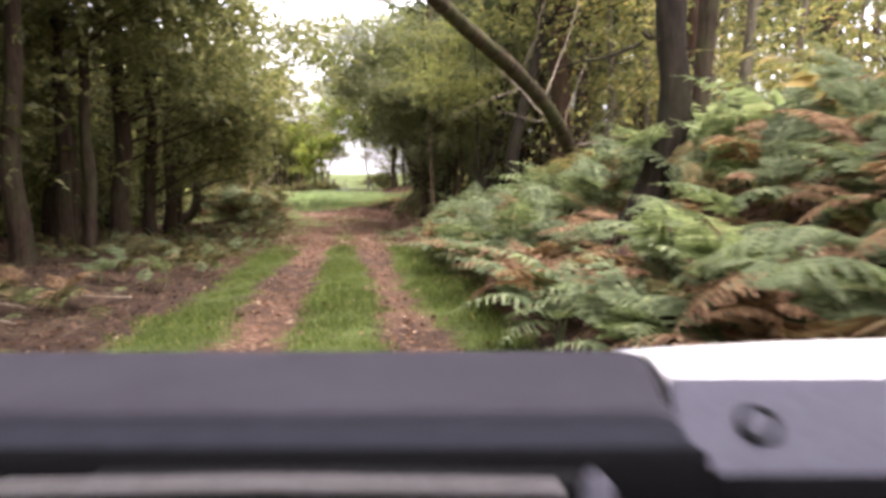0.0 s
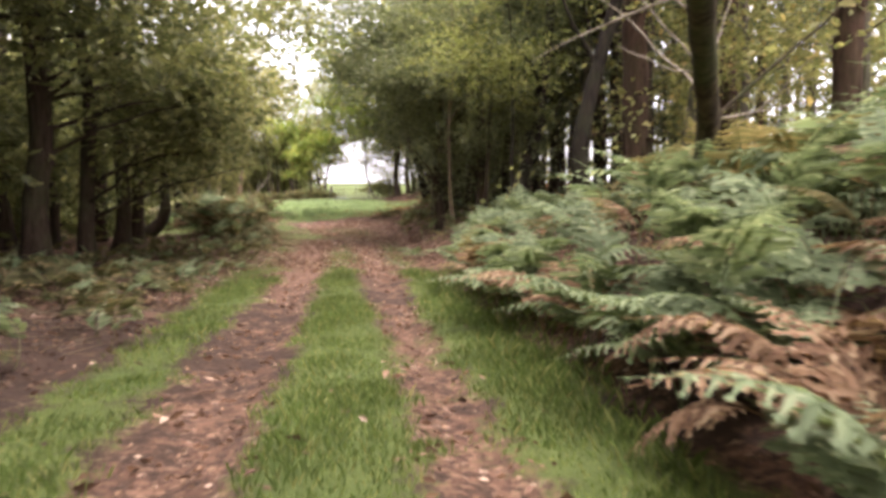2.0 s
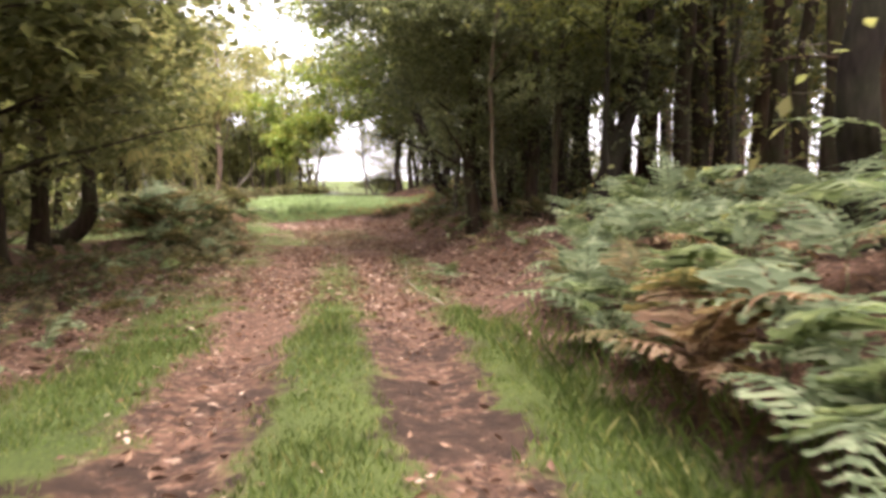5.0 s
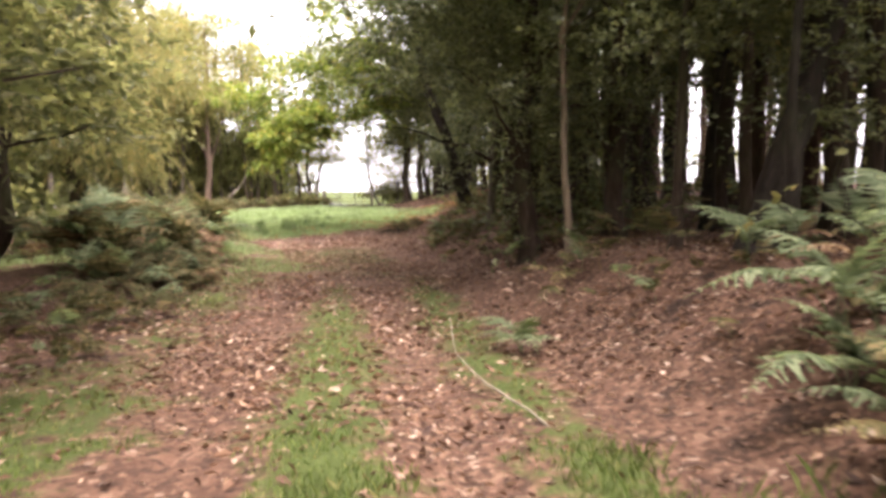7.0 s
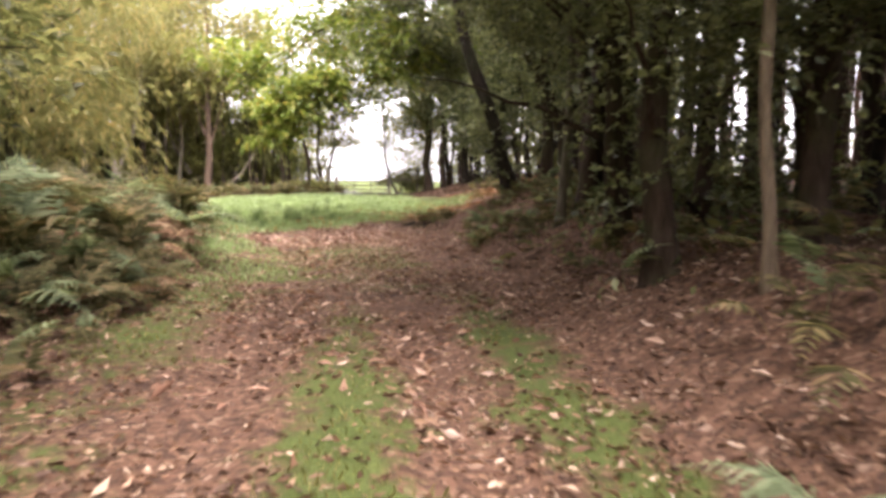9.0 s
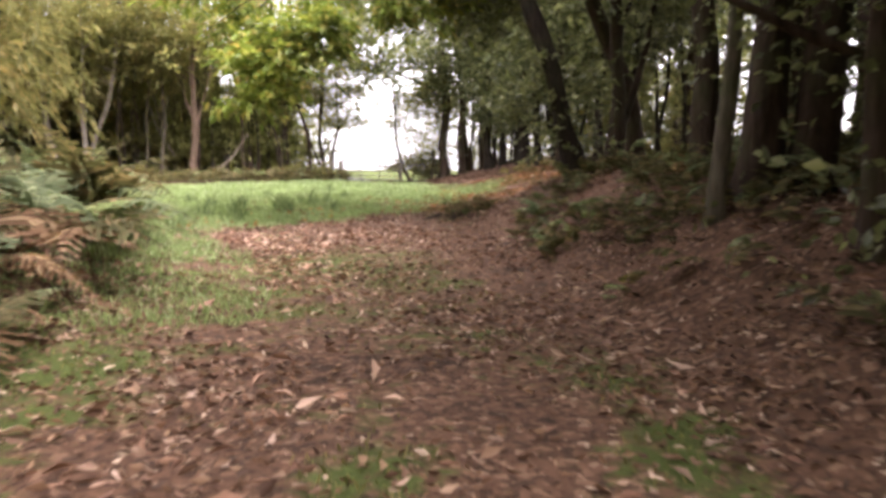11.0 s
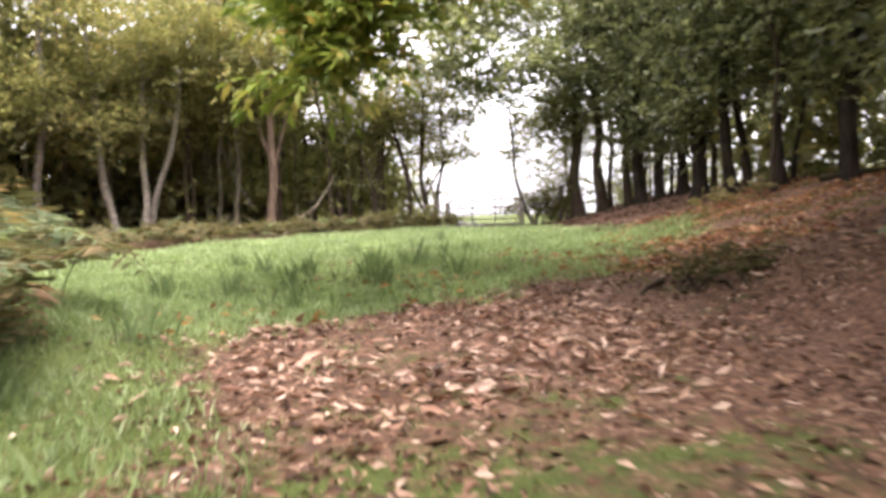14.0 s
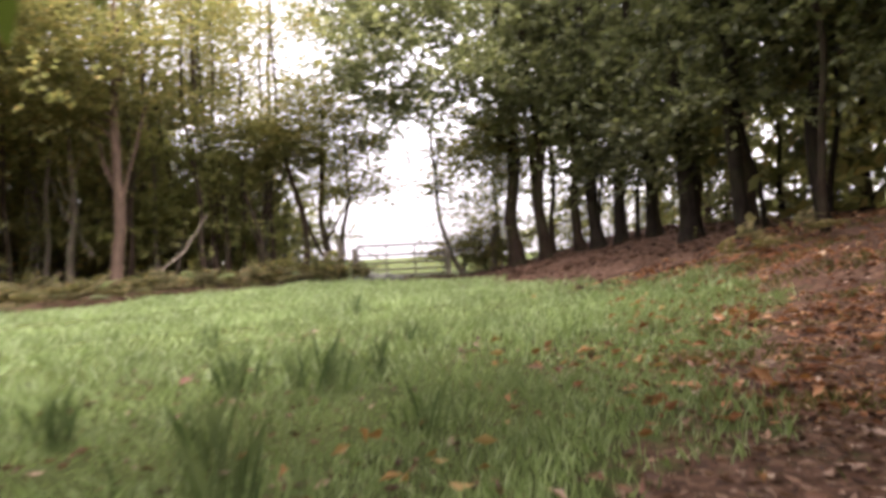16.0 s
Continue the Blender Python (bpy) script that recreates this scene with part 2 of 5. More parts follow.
def wood_edge(y):
    """x of the line where the meadow meets the far wood."""
    return np.interp(y, [30, 36, 42, 47, 54, 58.6, 60], [-11.5, -14, -16, -16, -14.2, -10.4, -8])


def cover(x, y):
    """Weights 0..1 of grass and of fallen leaves."""
    s = x - track_x(y)
    w = waves(x, y, 1.3, 9) * 0.25 + waves(x, y, 5.0, 19) * 0.16
    mid = np.exp(-((s + 0.0) / 0.5) ** 2) * (1 - 0.33 * sstep(14, 22, y) - 0.45 * sstep(27, 32, y))
    marg_r = np.exp(-((s - 1.5) / 0.48) ** 2) * (1 - 0.34 * sstep(14, 21, y) - 0.42 * sstep(27, 32, y))
    marg_l = np.exp(-((s + 1.7 + 0.3 * sstep(17, 22, y)) / (0.55 + 0.45 * sstep(17, 22, y))) ** 2) * 0.85 * (1 - 0.3 * sstep(15, 20, y) - 0.25 * sstep(27, 34, y))
    mead = sstep(-0.9, 0.9, meadow_edge(y) - x + 0.3 + 0.6 * waves(x, y, 1.8, 15)) * sstep(30.5, 34.0, y + 0.35 * (x + 8)) * sstep(-0.4, 0.8, x - wood_edge(y)) * (1 - sstep(57.8, 59.2, y))
    far = sstep(60, 62, y)
    grass = np.clip(np.maximum.reduce([mid, marg_r, marg_l, mead, far, (0.38 * sstep(24, 30, y) + 0.1 * sstep(28, 31, y) * (1 - sstep(34, 36, y))) * (1 - 0.55 * sstep(34.5, 36.5, y)) * (1 - sstep(0.8, 2.4, s))]) + w * 0.9, 0, 1)
    # leaves thinned on the near left: dark soil stands in for tree shade
    leaf = np.clip(0.52 + 0.28 * sstep(14, 22, y) + w - 0.42 * sstep(2.0, 2.7, -s) * (1 - sstep(11, 15, y)), 0, 1)
    return grass, leaf


# ---- mesh helpers ----
def tri_mesh(name, v, f, smooth=False):
    v, f = np.asarray(v, np.float32), np.asarray(f, np.int32)
    n = f.shape[1]
    me = bpy.data.meshes.new(name)
    me.vertices.add(len(v))
    me.vertices.foreach_set("co", v.ravel())
    me.loops.add(f.size)
    me.loops.foreach_set("vertex_index", f.ravel())
    me.polygons.add(len(f))
    me.polygons.foreach_set("loop_start", np.arange(0, f.size, n, dtype=np.int32))
    if smooth:
        me.polygons.foreach_set("use_smooth", np.ones(len(f), bool))
    me.update(calc_edges=True)
    return me


def part(name, geo, material, parent=None, label="", smooth=True):
    """geo: (verts, faces) or a mesh. One mesh object, under parent if given."""
    me = geo if isinstance(geo, bpy.types.Mesh) else tri_mesh(name, geo[0], geo[1], smooth)
    if not me.materials:
        me.materials.append(material)
    ob = new(name, me)
    if parent:
        ob.parent = parent
    if label:
        tagged(ob, label)
    return ob


def join(geos):
    vs, fs, n = [], [], 0
    for v, f in geos:
        vs.append(v)
        fs.append(np.asarray(f) + n)
        n += len(v)
    return np.concatenate(vs), np.concatenate(fs)


def thing(name, at, label, category, group="", kind=""):
    ob = new(name)
    ob.location = at
    ob.empty_display_size = 0.2
    return tagged(ob, label, category, group, kind)


def tube(pts, radii, sides=8, wob=0.0, rng=RNG):
    """A tapered limb along pts, closed at its ends, of quads."""
    p = np.asarray(pts, float)
    r = np.interp(np.linspace(0, 1, len(p)), np.linspace(0, 1, len(radii)), radii)
    d = np.gradient(p, axis=0)
    d /= np.linalg.norm(d, axis=1)[:, None] + 1e-9
    up = np.array([0.9, 0.43, 0.05]) if abs(d[0][2]) > 0.6 else np.array([0.05, 0.1, 1.0])
    a = np.cross(d, up)
    a /= np.linalg.norm(a, axis=1)[:, None] + 1e-9
    b = np.cross(d, a)
    th = np.linspace(0, 2 * np.pi, sides, endpoint=False)
    rr = r[:, None] * (1 + wob * rng.normal(0, 1, (len(p), sides)))
    v = p[:, None] + a[:, None] * (np.cos(th) * rr)[..., None] + b[:, None] * (np.sin(th) * rr)[..., None]
    n = len(p)
    i, j = np.meshgrid(np.arange(n - 1), np.arange(sides), indexing="ij")
    k = (j + 1) % sides
    f = np.stack([i * sides + j, i * sides + k, (i + 1) * sides + k, (i + 1) * sides + j], -1).reshape(-1, 4)
    return v.reshape(-1, 3), f


def bend(a, b, n=8, sag=0.0, wob=0.05, rng=RNG):
    """A wavering line from a to b."""
    a, b = np.asarray(a, float), np.asarray(b, float)
    u = np.linspace(0, 1, n)[:, None]
    L = np.linalg.norm(b - a)
    w = np.cumsum(rng.normal(0, wob * L / n, (n, 3)), axis=0)
    w -= u * w[-1]
    p = a + (b - a) * u + w
    p[:, 2] += sag * 4 * (u * (1 - u))[:, 0]
    return p


def leaves(c, d, size, width=0.5, fold=0.12, rng=RNG, face=None):
    """Folded pointed leaves at points c, along directions d, turned towards face where given."""
    n = len(c)
    d = d / (np.linalg.norm(d, axis=1)[:, None] + 1e-9)
    q = rng.normal(0, 1, (n, 3)) if face is None else face
    s = np.cross(d, q)
    s /= np.linalg.norm(s, axis=1)[:, None] + 1e-9
    m = np.cross(s, d)
    L = (size * rng.uniform(0.65, 1.3, n))[:, None]
    tip, mid = c + d * L, c + d * L * 0.45
    l, r = mid + s * L * width / 2 + m * L * fold, mid - s * L * width / 2 + m * L * fold
    v = np.stack([c, l, tip, r], 1).reshape(-1, 3)
    k = np.arange(n)[:, None] * 4
    f = np.concatenate([k + [0, 1, 2], k + [0, 2, 3]], 1).reshape(-1, 3)
    return v, f


def clumps(centres, per, spread, size, width=0.5, droop=0.3, rng=RNG, flat=0.6, foot=None):
    """Layered sprays round each centre: twigs that fan out in a tilted plane, with leaves along both sides."""
    c = np.asarray(centres, float)
    m, k = len(c), max(2, per // 9)
    tilt = rng.normal(0, 0.5 * flat, (m, 1, 2))
    a = rng.uniform(0, 2 * np.pi, (m, 1)) + np.arange(k) * 2 * np.pi / k + rng.normal(0, 0.5, (m, k))
    t = np.stack([np.cos(a), np.sin(a), np.cos(a) * tilt[..., 0] + np.sin(a) * tilt[..., 1] + rng.normal(0.05, 0.3 * flat, (m, k))], -1)
    L = spread * 2.0 * rng.uniform(0.55, 1.25, (m, k)) * np.exp(rng.normal(0, 0.25, (m, 1)))
    root = c[:, None] + rng.normal(0, 0.45, (m, k, 3)) * spread * np.array([1, 1, flat])
    n = m * per
    i, j = np.repeat(np.arange(m), per), rng.integers(0, k, n)
    u = rng.uniform(0.02, 1, n) ** 0.8
    d, ln = t[i, j], L[i, j]
    p = root[i, j] + d * (ln * u)[:, None]
    p[:, 2] -= 0.32 * droop * ln * u * u
    side = np.cross(d, [0, 0, 1.0]) * np.where(rng.uniform(0, 1, n) < 0.5, -1, 1)[:, None]
    way = d * 0.7 + side * 0.75 * (1.1 - u)[:, None] + rng.normal(0, 0.3, (n, 3))
    way[:, 2] -= 0.3 * droop * (0.4 + u)
    face = np.array([0, 0, 1.0]) + rng.normal(0, 0.3 + 0.5 * flat, (n, 3))
    if foot is not None:
        # nothing hangs low over the wheel tracks
        w = p + np.asarray(foot)
        r = rng.uniform(0, 1, n)
        q = (np.abs(w[:, 0] - track_x(w[:, 1])) > 1.9 + 1.0 * r) | (w[:, 2] > 2.5 + 1.2 * r) | (w[:, 1] > 37.5)
        p, way, face = p[q], way[q], face[q]
    return leaves(p, way, size, width, rng=rng, face=face)


def blob_points(blobs, rng):
    """Points in uneven lumps spread over ellipsoids: (x, y, z, rx, ry, rz, count)."""
    out = []
    for x, y, z, rx, ry, rz, n in blobs:
        m = max(3, n // 9)
        u = rng.normal(0, 1, (m, 3))
        u /= np.linalg.norm(u, axis=1)[:, None]
        c = np.array([x, y, z]) + u * (rng.uniform(0.3, 1.12, m) ** 0.6)[:, None] * np.array([rx, ry, rz])
        k = rng.integers(0, m, n)
        r = 0.3 * min(rx, ry) * rng.uniform(0.5, 1.8, m)[k] * np.where(rng.uniform(0, 1, n) < 0.12, 2.2, 1)
        out.append(c[k] + rng.normal(0, 0.55, (n, 3)) * r[:, None] * np.array([1.25, 1.25, 0.7]))
    return np.concatenate(out)


def tree(name, label, at, trunk, radii, bark, blobs, leafm, per=45, spread=0.35, size=0.1, width=0.5, droop=0.3, limbs=14, seed=1, group="", flat=0.6, sides=10, category="tree", crown_name="crown", twigs=()):
    """at: foot (x, y). trunk: points relative to the foot. blobs: crown lumps relative to the foot."""
    rng = np.random.default_rng(seed)
    z0 = float(ground_z(at[0], at[1])) - 0.12
    ob = thing(name, (at[0], at[1], z0), label, category, group)
    tp = np.asarray(trunk, float)
    u = np.linspace(0, 1, len(tp))
    uu = np.linspace(0, 1, max(18, len(tp) * 4))
    sm = np.stack([np.interp(uu, u, tp[:, k]) for k in range(3)], 1)
    for _ in range(3):
        sm[1:-1] = (sm[:-2] + 2 * sm[1:-1] + sm[2:]) / 4
    ph = rng.uniform(0, 6.28, 4)
    rise = np.clip(sm[:, 2], 0, None)
    sway = 0.055 * np.minimum(rise / 1.5, 1.0)
    sm[:, 0] += sway * (np.sin(1.3 * rise + ph[0]) - math.sin(ph[0]) + 0.4 * np.sin(2.9 * rise + ph[2]))
    sm[:, 1] += sway * (np.sin(1.1 * rise + ph[1]) - math.sin(ph[1]))
    rad = np.interp(uu, np.linspace(0, 1, len(radii)), radii)
    rad = rad * (1 + 0.45 * np.exp(-rise / 0.25)) * (1 + 0.06 * np.sin(2.3 * rise + ph[3]))
    tv, tf = tube(sm, rad, sides, 0.05, rng)
    ring = tv.reshape(len(sm), sides, 3)
    lobes = 0.16 * np.sin(3 * np.linspace(0, 2 * np.pi, sides, endpoint=False) + ph[3])[None, :] * (0.35 + np.exp(-rise / 0.5))[:, None]
    ring = sm[:, None] + (ring - sm[:, None]) * (1 + lobes)[..., None]
    part("trunk", (ring.reshape(-1, 3), tf), bark, ob)
    if blobs:
        c = blob_points(blobs, rng)
        if limbs:
            for k in rng.choice(len(c), min(limbs, len(c)), replace=False):
                h = c[k][2]
                lo = min(np.searchsorted(sm[:, 2], max(0.3, h - rng.uniform(0.3, 1.6))), len(sm) - 1)
                part("branch", tube(bend(sm[lo], c[k], 7, 0.15, 0.12, rng), [min(0.05, 0.4 * rad[lo]), 0.008], 5), bark, ob)
        part(crown_name, clumps(c, per, spread, size, width, droop, rng, flat, (at[0], at[1], z0)), leafm, ob, smooth=False)
    if twigs:
        for a, b, r in twigs:
            part("bare_branch", tube(bend(a, b, 9, 0.0, 0.12, rng), [r, r * 0.25], 6), BARK_DEAD if r < 0.02 else bark, ob)
    return ob


# ---- ground: one sheet out to the horizon ----
def spread_axis(a, b, step, far):
    core = np.arange(a, b, step)
    grow, s, v = [], step, 0.0
    while v < far:
        s *= 1.22
        v += s
        grow.append(v)
    g = np.array(grow)
    return np.concatenate([a - g[::-1], core, core[-1] + g])


def build_ground():
    xs, ys = spread_axis(-16, 5, 0.24, 1500), spread_axis(-2, 60, 0.3, 1500)
    X, Y = np.meshgrid(xs, ys)
    v = np.stack([X, Y, ground_z(X, Y)], -1).reshape(-1, 3)
    nx, ny = len(xs), len(ys)
    i, j = np.meshgrid(np.arange(ny - 1), np.arange(nx - 1), indexing="ij")
    q = (i * nx + j).ravel()
    me = tri_mesh("ground", v, np.stack([q, q + 1, q + nx + 1, q + nx], 1), True)
    g, l = cover(X.ravel(), Y.ravel())
    at = me.color_attributes.new("cover", "FLOAT_COLOR", "POINT")
    at.data.foreach_set("color", np.stack([g, l, g * 0, g * 0 + 1], 1).astype(np.float32).ravel())
    tagged(part("ground", me, GROUND), "woodland floor of soil, fallen leaves, wheel ruts and grass", "ground", kind="structure")


build_ground()


# ---- trees beside the track, right-hand bank ----
def bare_tall(at, r, h, lean=(0, 0), bark=BARK_PINE, seed=1, group="tall pines on the bank", label="tall pine trunk with flaking red-brown bark", name="pine_tree", snags=6, crown=True, crown_z=9.0, full=50, sweep=0.0):
    """A tall plantation tree: bare lower trunk with dead snags, needles high up."""
    rng = np.random.default_rng(seed)
    tr = [(0, 0, 0)] + ([(sweep * 0.55, 0, 0.7), (sweep * 0.9, 0, 1.5), (sweep, 0, 2.4)] if sweep else []) + [(sweep + lean[0] * 0.3, lean[1] * 0.3, h * 0.3), (lean[0] * 0.6, lean[1] * 0.6, h * 0.6), (lean[0], lean[1], h)]
    tw = []
    for k in range(snags):
        z = rng.uniform(1.6, 6)
        a = rng.uniform(0, 6.28)
        L = rng.uniform(0.5, 1.4)
        tw.append(((lean[0] * z / h, lean[1] * z / h, z), (lean[0] * z / h + L * math.cos(a), lean[1] * z / h + L * math.sin(a), z + rng.uniform(-0.3, 0.5)), r * 0.12))
    blobs = [(lean[0], lean[1], crown_z + 2.5, 1.9 if full < 100 else 3.3, 1.9 if full < 100 else 3.3, 3.0 if full < 100 else 1.9, full)] if crown else []
    return tree(name, label, at, tr, [r, r * 0.95, r * 0.9, r * 0.85, r * 0.75, r * 0.55, r * 0.2] if sweep else [r, r * 0.85, r * 0.6, r * 0.2], bark, blobs, PINELEAF, 7, 0.55, 0.59, 0.45, 0.2, 0, seed, group, twigs=tw)


bare_tall((2.17, 7.8), 0.2, 14, (0.1, 0), BARK_SHADED, seed=11, snags=4, sweep=0.42, label="thick dark pine trunk curved at its foot among bracken")
bare_tall((3.1, 8.5), 0.12, 13, (0.9, 0.2), BARK_DARK, 12, snags=3, label="slim dark pine trunk close behind a thicker one")
bare_tall((3.0, 18.4), 0.27, 15, (0.0, 0), seed=13, snags=8)
bare_tall((6.2, 22.0), 0.24, 15, (0.1, 0), seed=14)
bare_tall((5.4, 15.5), 0.22, 15, (0.1, 0), seed=15)

# leaning half-dead tree over the bracken
tree("leaning_tree", "leaning mossy dark trunk with bare dead branches among bracken", (2.5, 13.5), [(0, 0, 0), (-0.05, -0.2, 1.1), (-0.42, -1.1, 1.62), (-0.8, -2.0, 1.97), (-1.3, -3.25, 2.25), (-1.78, -4.6, 2.4), (-2.3, -6.0, 2.5), (-3.1, -8.0, 2.75)], [0.17, 0.14, 0.13, 0.12, 0.11, 0.09, 0.06], BARK_MOSSY, [], None, seed=21, twigs=[
    ((-0.2, -0.6, 1.4), (1.7, -1.2, 3.2), 0.03), ((-0.6, -1.5, 1.78), (-1.6, -1.0, 2.9), 0.018), ((-1.0, -2.5, 2.08), (-0.3, -2.2, 4.0), 0.018),
    ((-1.3, -3.25, 2.25), (-2.4, -2.4, 1.9), 0.014), ((-0.1, -0.3, 1.15), (0.7, -1.7, 2.3), 0.014), ((-1.45, -3.7, 2.3), (-1.0, -4.5, 3.8), 0.016), ((-0.8, -2.0, 1.97), (-1.9, -1.7, 3.4), 0.012), ((-0.5, -1.3, 1.7), (0.1, -0.8, 3.2), 0.012),
    ((-0.35, -0.95, 1.55), (1.0, -0.9, 1.75), 0.016), ((-1.2, -3.0, 2.2), (-2.2, -3.4, 3.2), 0.013), ((-0.7, -1.8, 1.9), (-1.7, -2.6, 2.0), 0.012)])
tree("oak_tree", "young dark oak trunk with forked crown on the bank", (1.75, 16.8), [(0, 0, 0), (0.0, 0, 1.5), (0.12, 0, 2.6), (0.5, 0.1, 3.9), (0.9, 0.2, 8)], [0.15, 0.14, 0.12, 0.05], BARK_SHADED, [(0.6, 0.5, 6.2, 2.6, 2.4, 1.6, 110)], BIRCHLEAF, 45, 0.45, 0.14, seed=22, twigs=[
    ((0.15, 0, 2.9), (-0.7, -0.2, 4.6), 0.05), ((0.3, 0, 3.4), (1.4, -0.4, 4.7), 0.03)])
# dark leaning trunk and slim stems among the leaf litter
tree("ivy_tree", "dark leaning trunk swollen with ivy at the bank", (0.95, 22.8), [(0.1, 0, 0), (0.3, 0.1, 0.9), (0.55, 0.2, 1.8), (1.0, 0.3, 4), (1.5, 0.5, 9)], [0.235, 0.17, 0.15, 0.1], BARK_SHADED, [(0.4, 0.4, 4.6, 1.6, 1.6, 1.5, 90), (0.6, 0.3, 2.2, 0.3, 0.3, 1.6, 45)], HOLLY, 70, 0.32, 0.085, seed=23, limbs=8)
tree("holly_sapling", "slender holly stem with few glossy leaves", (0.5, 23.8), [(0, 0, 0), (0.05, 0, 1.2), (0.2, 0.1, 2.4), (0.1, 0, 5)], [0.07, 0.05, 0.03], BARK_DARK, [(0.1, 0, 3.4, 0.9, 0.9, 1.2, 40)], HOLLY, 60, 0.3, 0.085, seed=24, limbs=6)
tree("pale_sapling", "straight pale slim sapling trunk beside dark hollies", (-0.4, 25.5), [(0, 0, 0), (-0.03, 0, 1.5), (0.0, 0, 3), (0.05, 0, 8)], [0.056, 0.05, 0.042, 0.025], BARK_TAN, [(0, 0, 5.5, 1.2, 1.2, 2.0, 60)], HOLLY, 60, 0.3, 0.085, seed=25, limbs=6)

tree("beech_sapling", "young beech with light olive leaves before dark hollies", (1.1, 22.4), [(0, 0, 0), (0.05, 0, 1.4), (-0.1, 0, 3), (-0.1, 0, 6)], [0.06, 0.045, 0.035, 0.02], BARK_SHADED, [(-0.5, 0, 3.9, 1.5, 1.3, 0.9, 80), (-0.4, 0, 5.3, 1.8, 1.5, 0.9, 60), (-1.6, 0.4, 4.7, 1.2, 1.1, 0.7, 44)], BEECH, 44, 0.42, 0.1, 0.55, 0.4, 8, 26)
# big hollies overhanging the track
for k, (at, h, lob) in enumerate([
    ((-0.7, 27.2), 8, [(-0.9, -0.4, 3.4, 1.9, 1.8, 1.6, 120), (-0.2, 0.4, 5.6, 2.4, 2.4, 1.9, 140), (-1.9, 0.4, 5.2, 1.8, 1.6, 1.3, 100), (-3.0, 0.5, 6.6, 1.6, 1.8, 1.2, 90)]),
    ((0.5, 26.6), 8, [(-0.4, -0.1, 2.8, 0.9, 1.0, 1.3, 40), (0.2, 0, 5.4, 2.0, 2.0, 1.6, 110)]),
    ((-0.6, 29.6), 9, [(-0.7, 0.0, 3.2, 1.7, 1.8, 1.9, 120), (-0.5, 0, 6.0, 2.6, 2.4, 2.2, 160)]),
    ((1.6, 28.8), 9, [(-0.3, 0, 6.6, 2.0, 2.0, 1.6, 110)]),
    ((1.6, 24.4), 8, [(0, 0, 6.2, 1.9, 1.8, 1.3, 110)]),
]):
    tree("holly_tree", "dense dark glossy holly overhanging the leafy track", at, [(0, 0, 0), (-0.08, 0.05, 1.5), (0.05, 0, 3.5), (0, 0, h)], [0.17, 0.13, 0.1, 0.03] if k < 4 else [0.09, 0.075, 0.06, 0.03], BARK_DARK, lob, HOLLY, 88, 0.4, 0.094, 0.6, 0.2, 12, 30 + k, "hollies on the bank")

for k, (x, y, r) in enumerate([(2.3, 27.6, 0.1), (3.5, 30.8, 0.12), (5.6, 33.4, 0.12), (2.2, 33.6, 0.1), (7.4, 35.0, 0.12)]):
    tree("holly_tree", "bare dark holly stem with leaves overhead in the shade", (x, y), [(0, 0, 0), (0.12 - 0.08 * (k % 4), 0, 1.6), (0.3 - 0.2 * (k % 4), 0, 3.4), (0.2 - 0.1 * (k % 4), 0, 7)], [r, r * .85, r * .6, r * .25], BARK_SHADED, [(0, 0, 4.7, 2.0, 1.9, 1.1, 62), (0, 0, 3.3, 1.2, 1.2, 0.6, 14)], HOLLY, 40, 0.42, 0.16, 0.6, 0.2, 6, 540 + k, "hollies on the bank", 0.9)
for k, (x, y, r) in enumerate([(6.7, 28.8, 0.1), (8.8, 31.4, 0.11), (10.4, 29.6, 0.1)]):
    tree("holly_tree", "slim dark holly with low sprays in the shade", (x, y), [(0, 0, 0), (0.1 - 0.06 * k, 0, 1.5), (0.1, 0, 3.2), (0.2 - 0.1 * k, 0, 6)], [r, r * .85, r * .6, r * .25], BARK_SHADED, [(0, 0, 2.7, 1.3, 1.2, 0.8, 34), (0.2, 0, 4.3, 1.9, 1.7, 1.0, 56)], HOLLY, 40, 0.42, 0.16, 0.6, 0.2, 6, 570 + k, "hollies on the bank", 0.9)
# double trunks near the bend, and a bent mossy tree on the leaf mound
for k, (at, r, ln, bk) in enumerate([((-0.55, 31.8), 0.2, (0.1, 0.2), BARK_DARK), ((-0.2, 31.5), 0.2, (0.3, 0), BARK_DARK), ((-1.05, 31.6), 0.085, (0.0, 0.1), BARK_GREY), ((0.6, 33.0), 0.22, (0.2, 0), BARK_DARK), ((0.1, 35.2), 0.2, (-0.2, 0), BARK_DARK)]):
    tree("holly_tree", "dark bare lower holly trunk with leaves overhead", at, [(0, 0, 0), (ln[0] * .3, 0, 2), (ln[0], ln[1], 4.5), (ln[0], ln[1], 9)], [r, r * .85, r * .6, r * .25], bk, [(0, 0, 6.2, 2.3, 2.1, 1.9, 130)], HOLLY, 50, 0.4, 0.17, 0.6, 0.2, 8, 40 + k, "hollies on the bank")
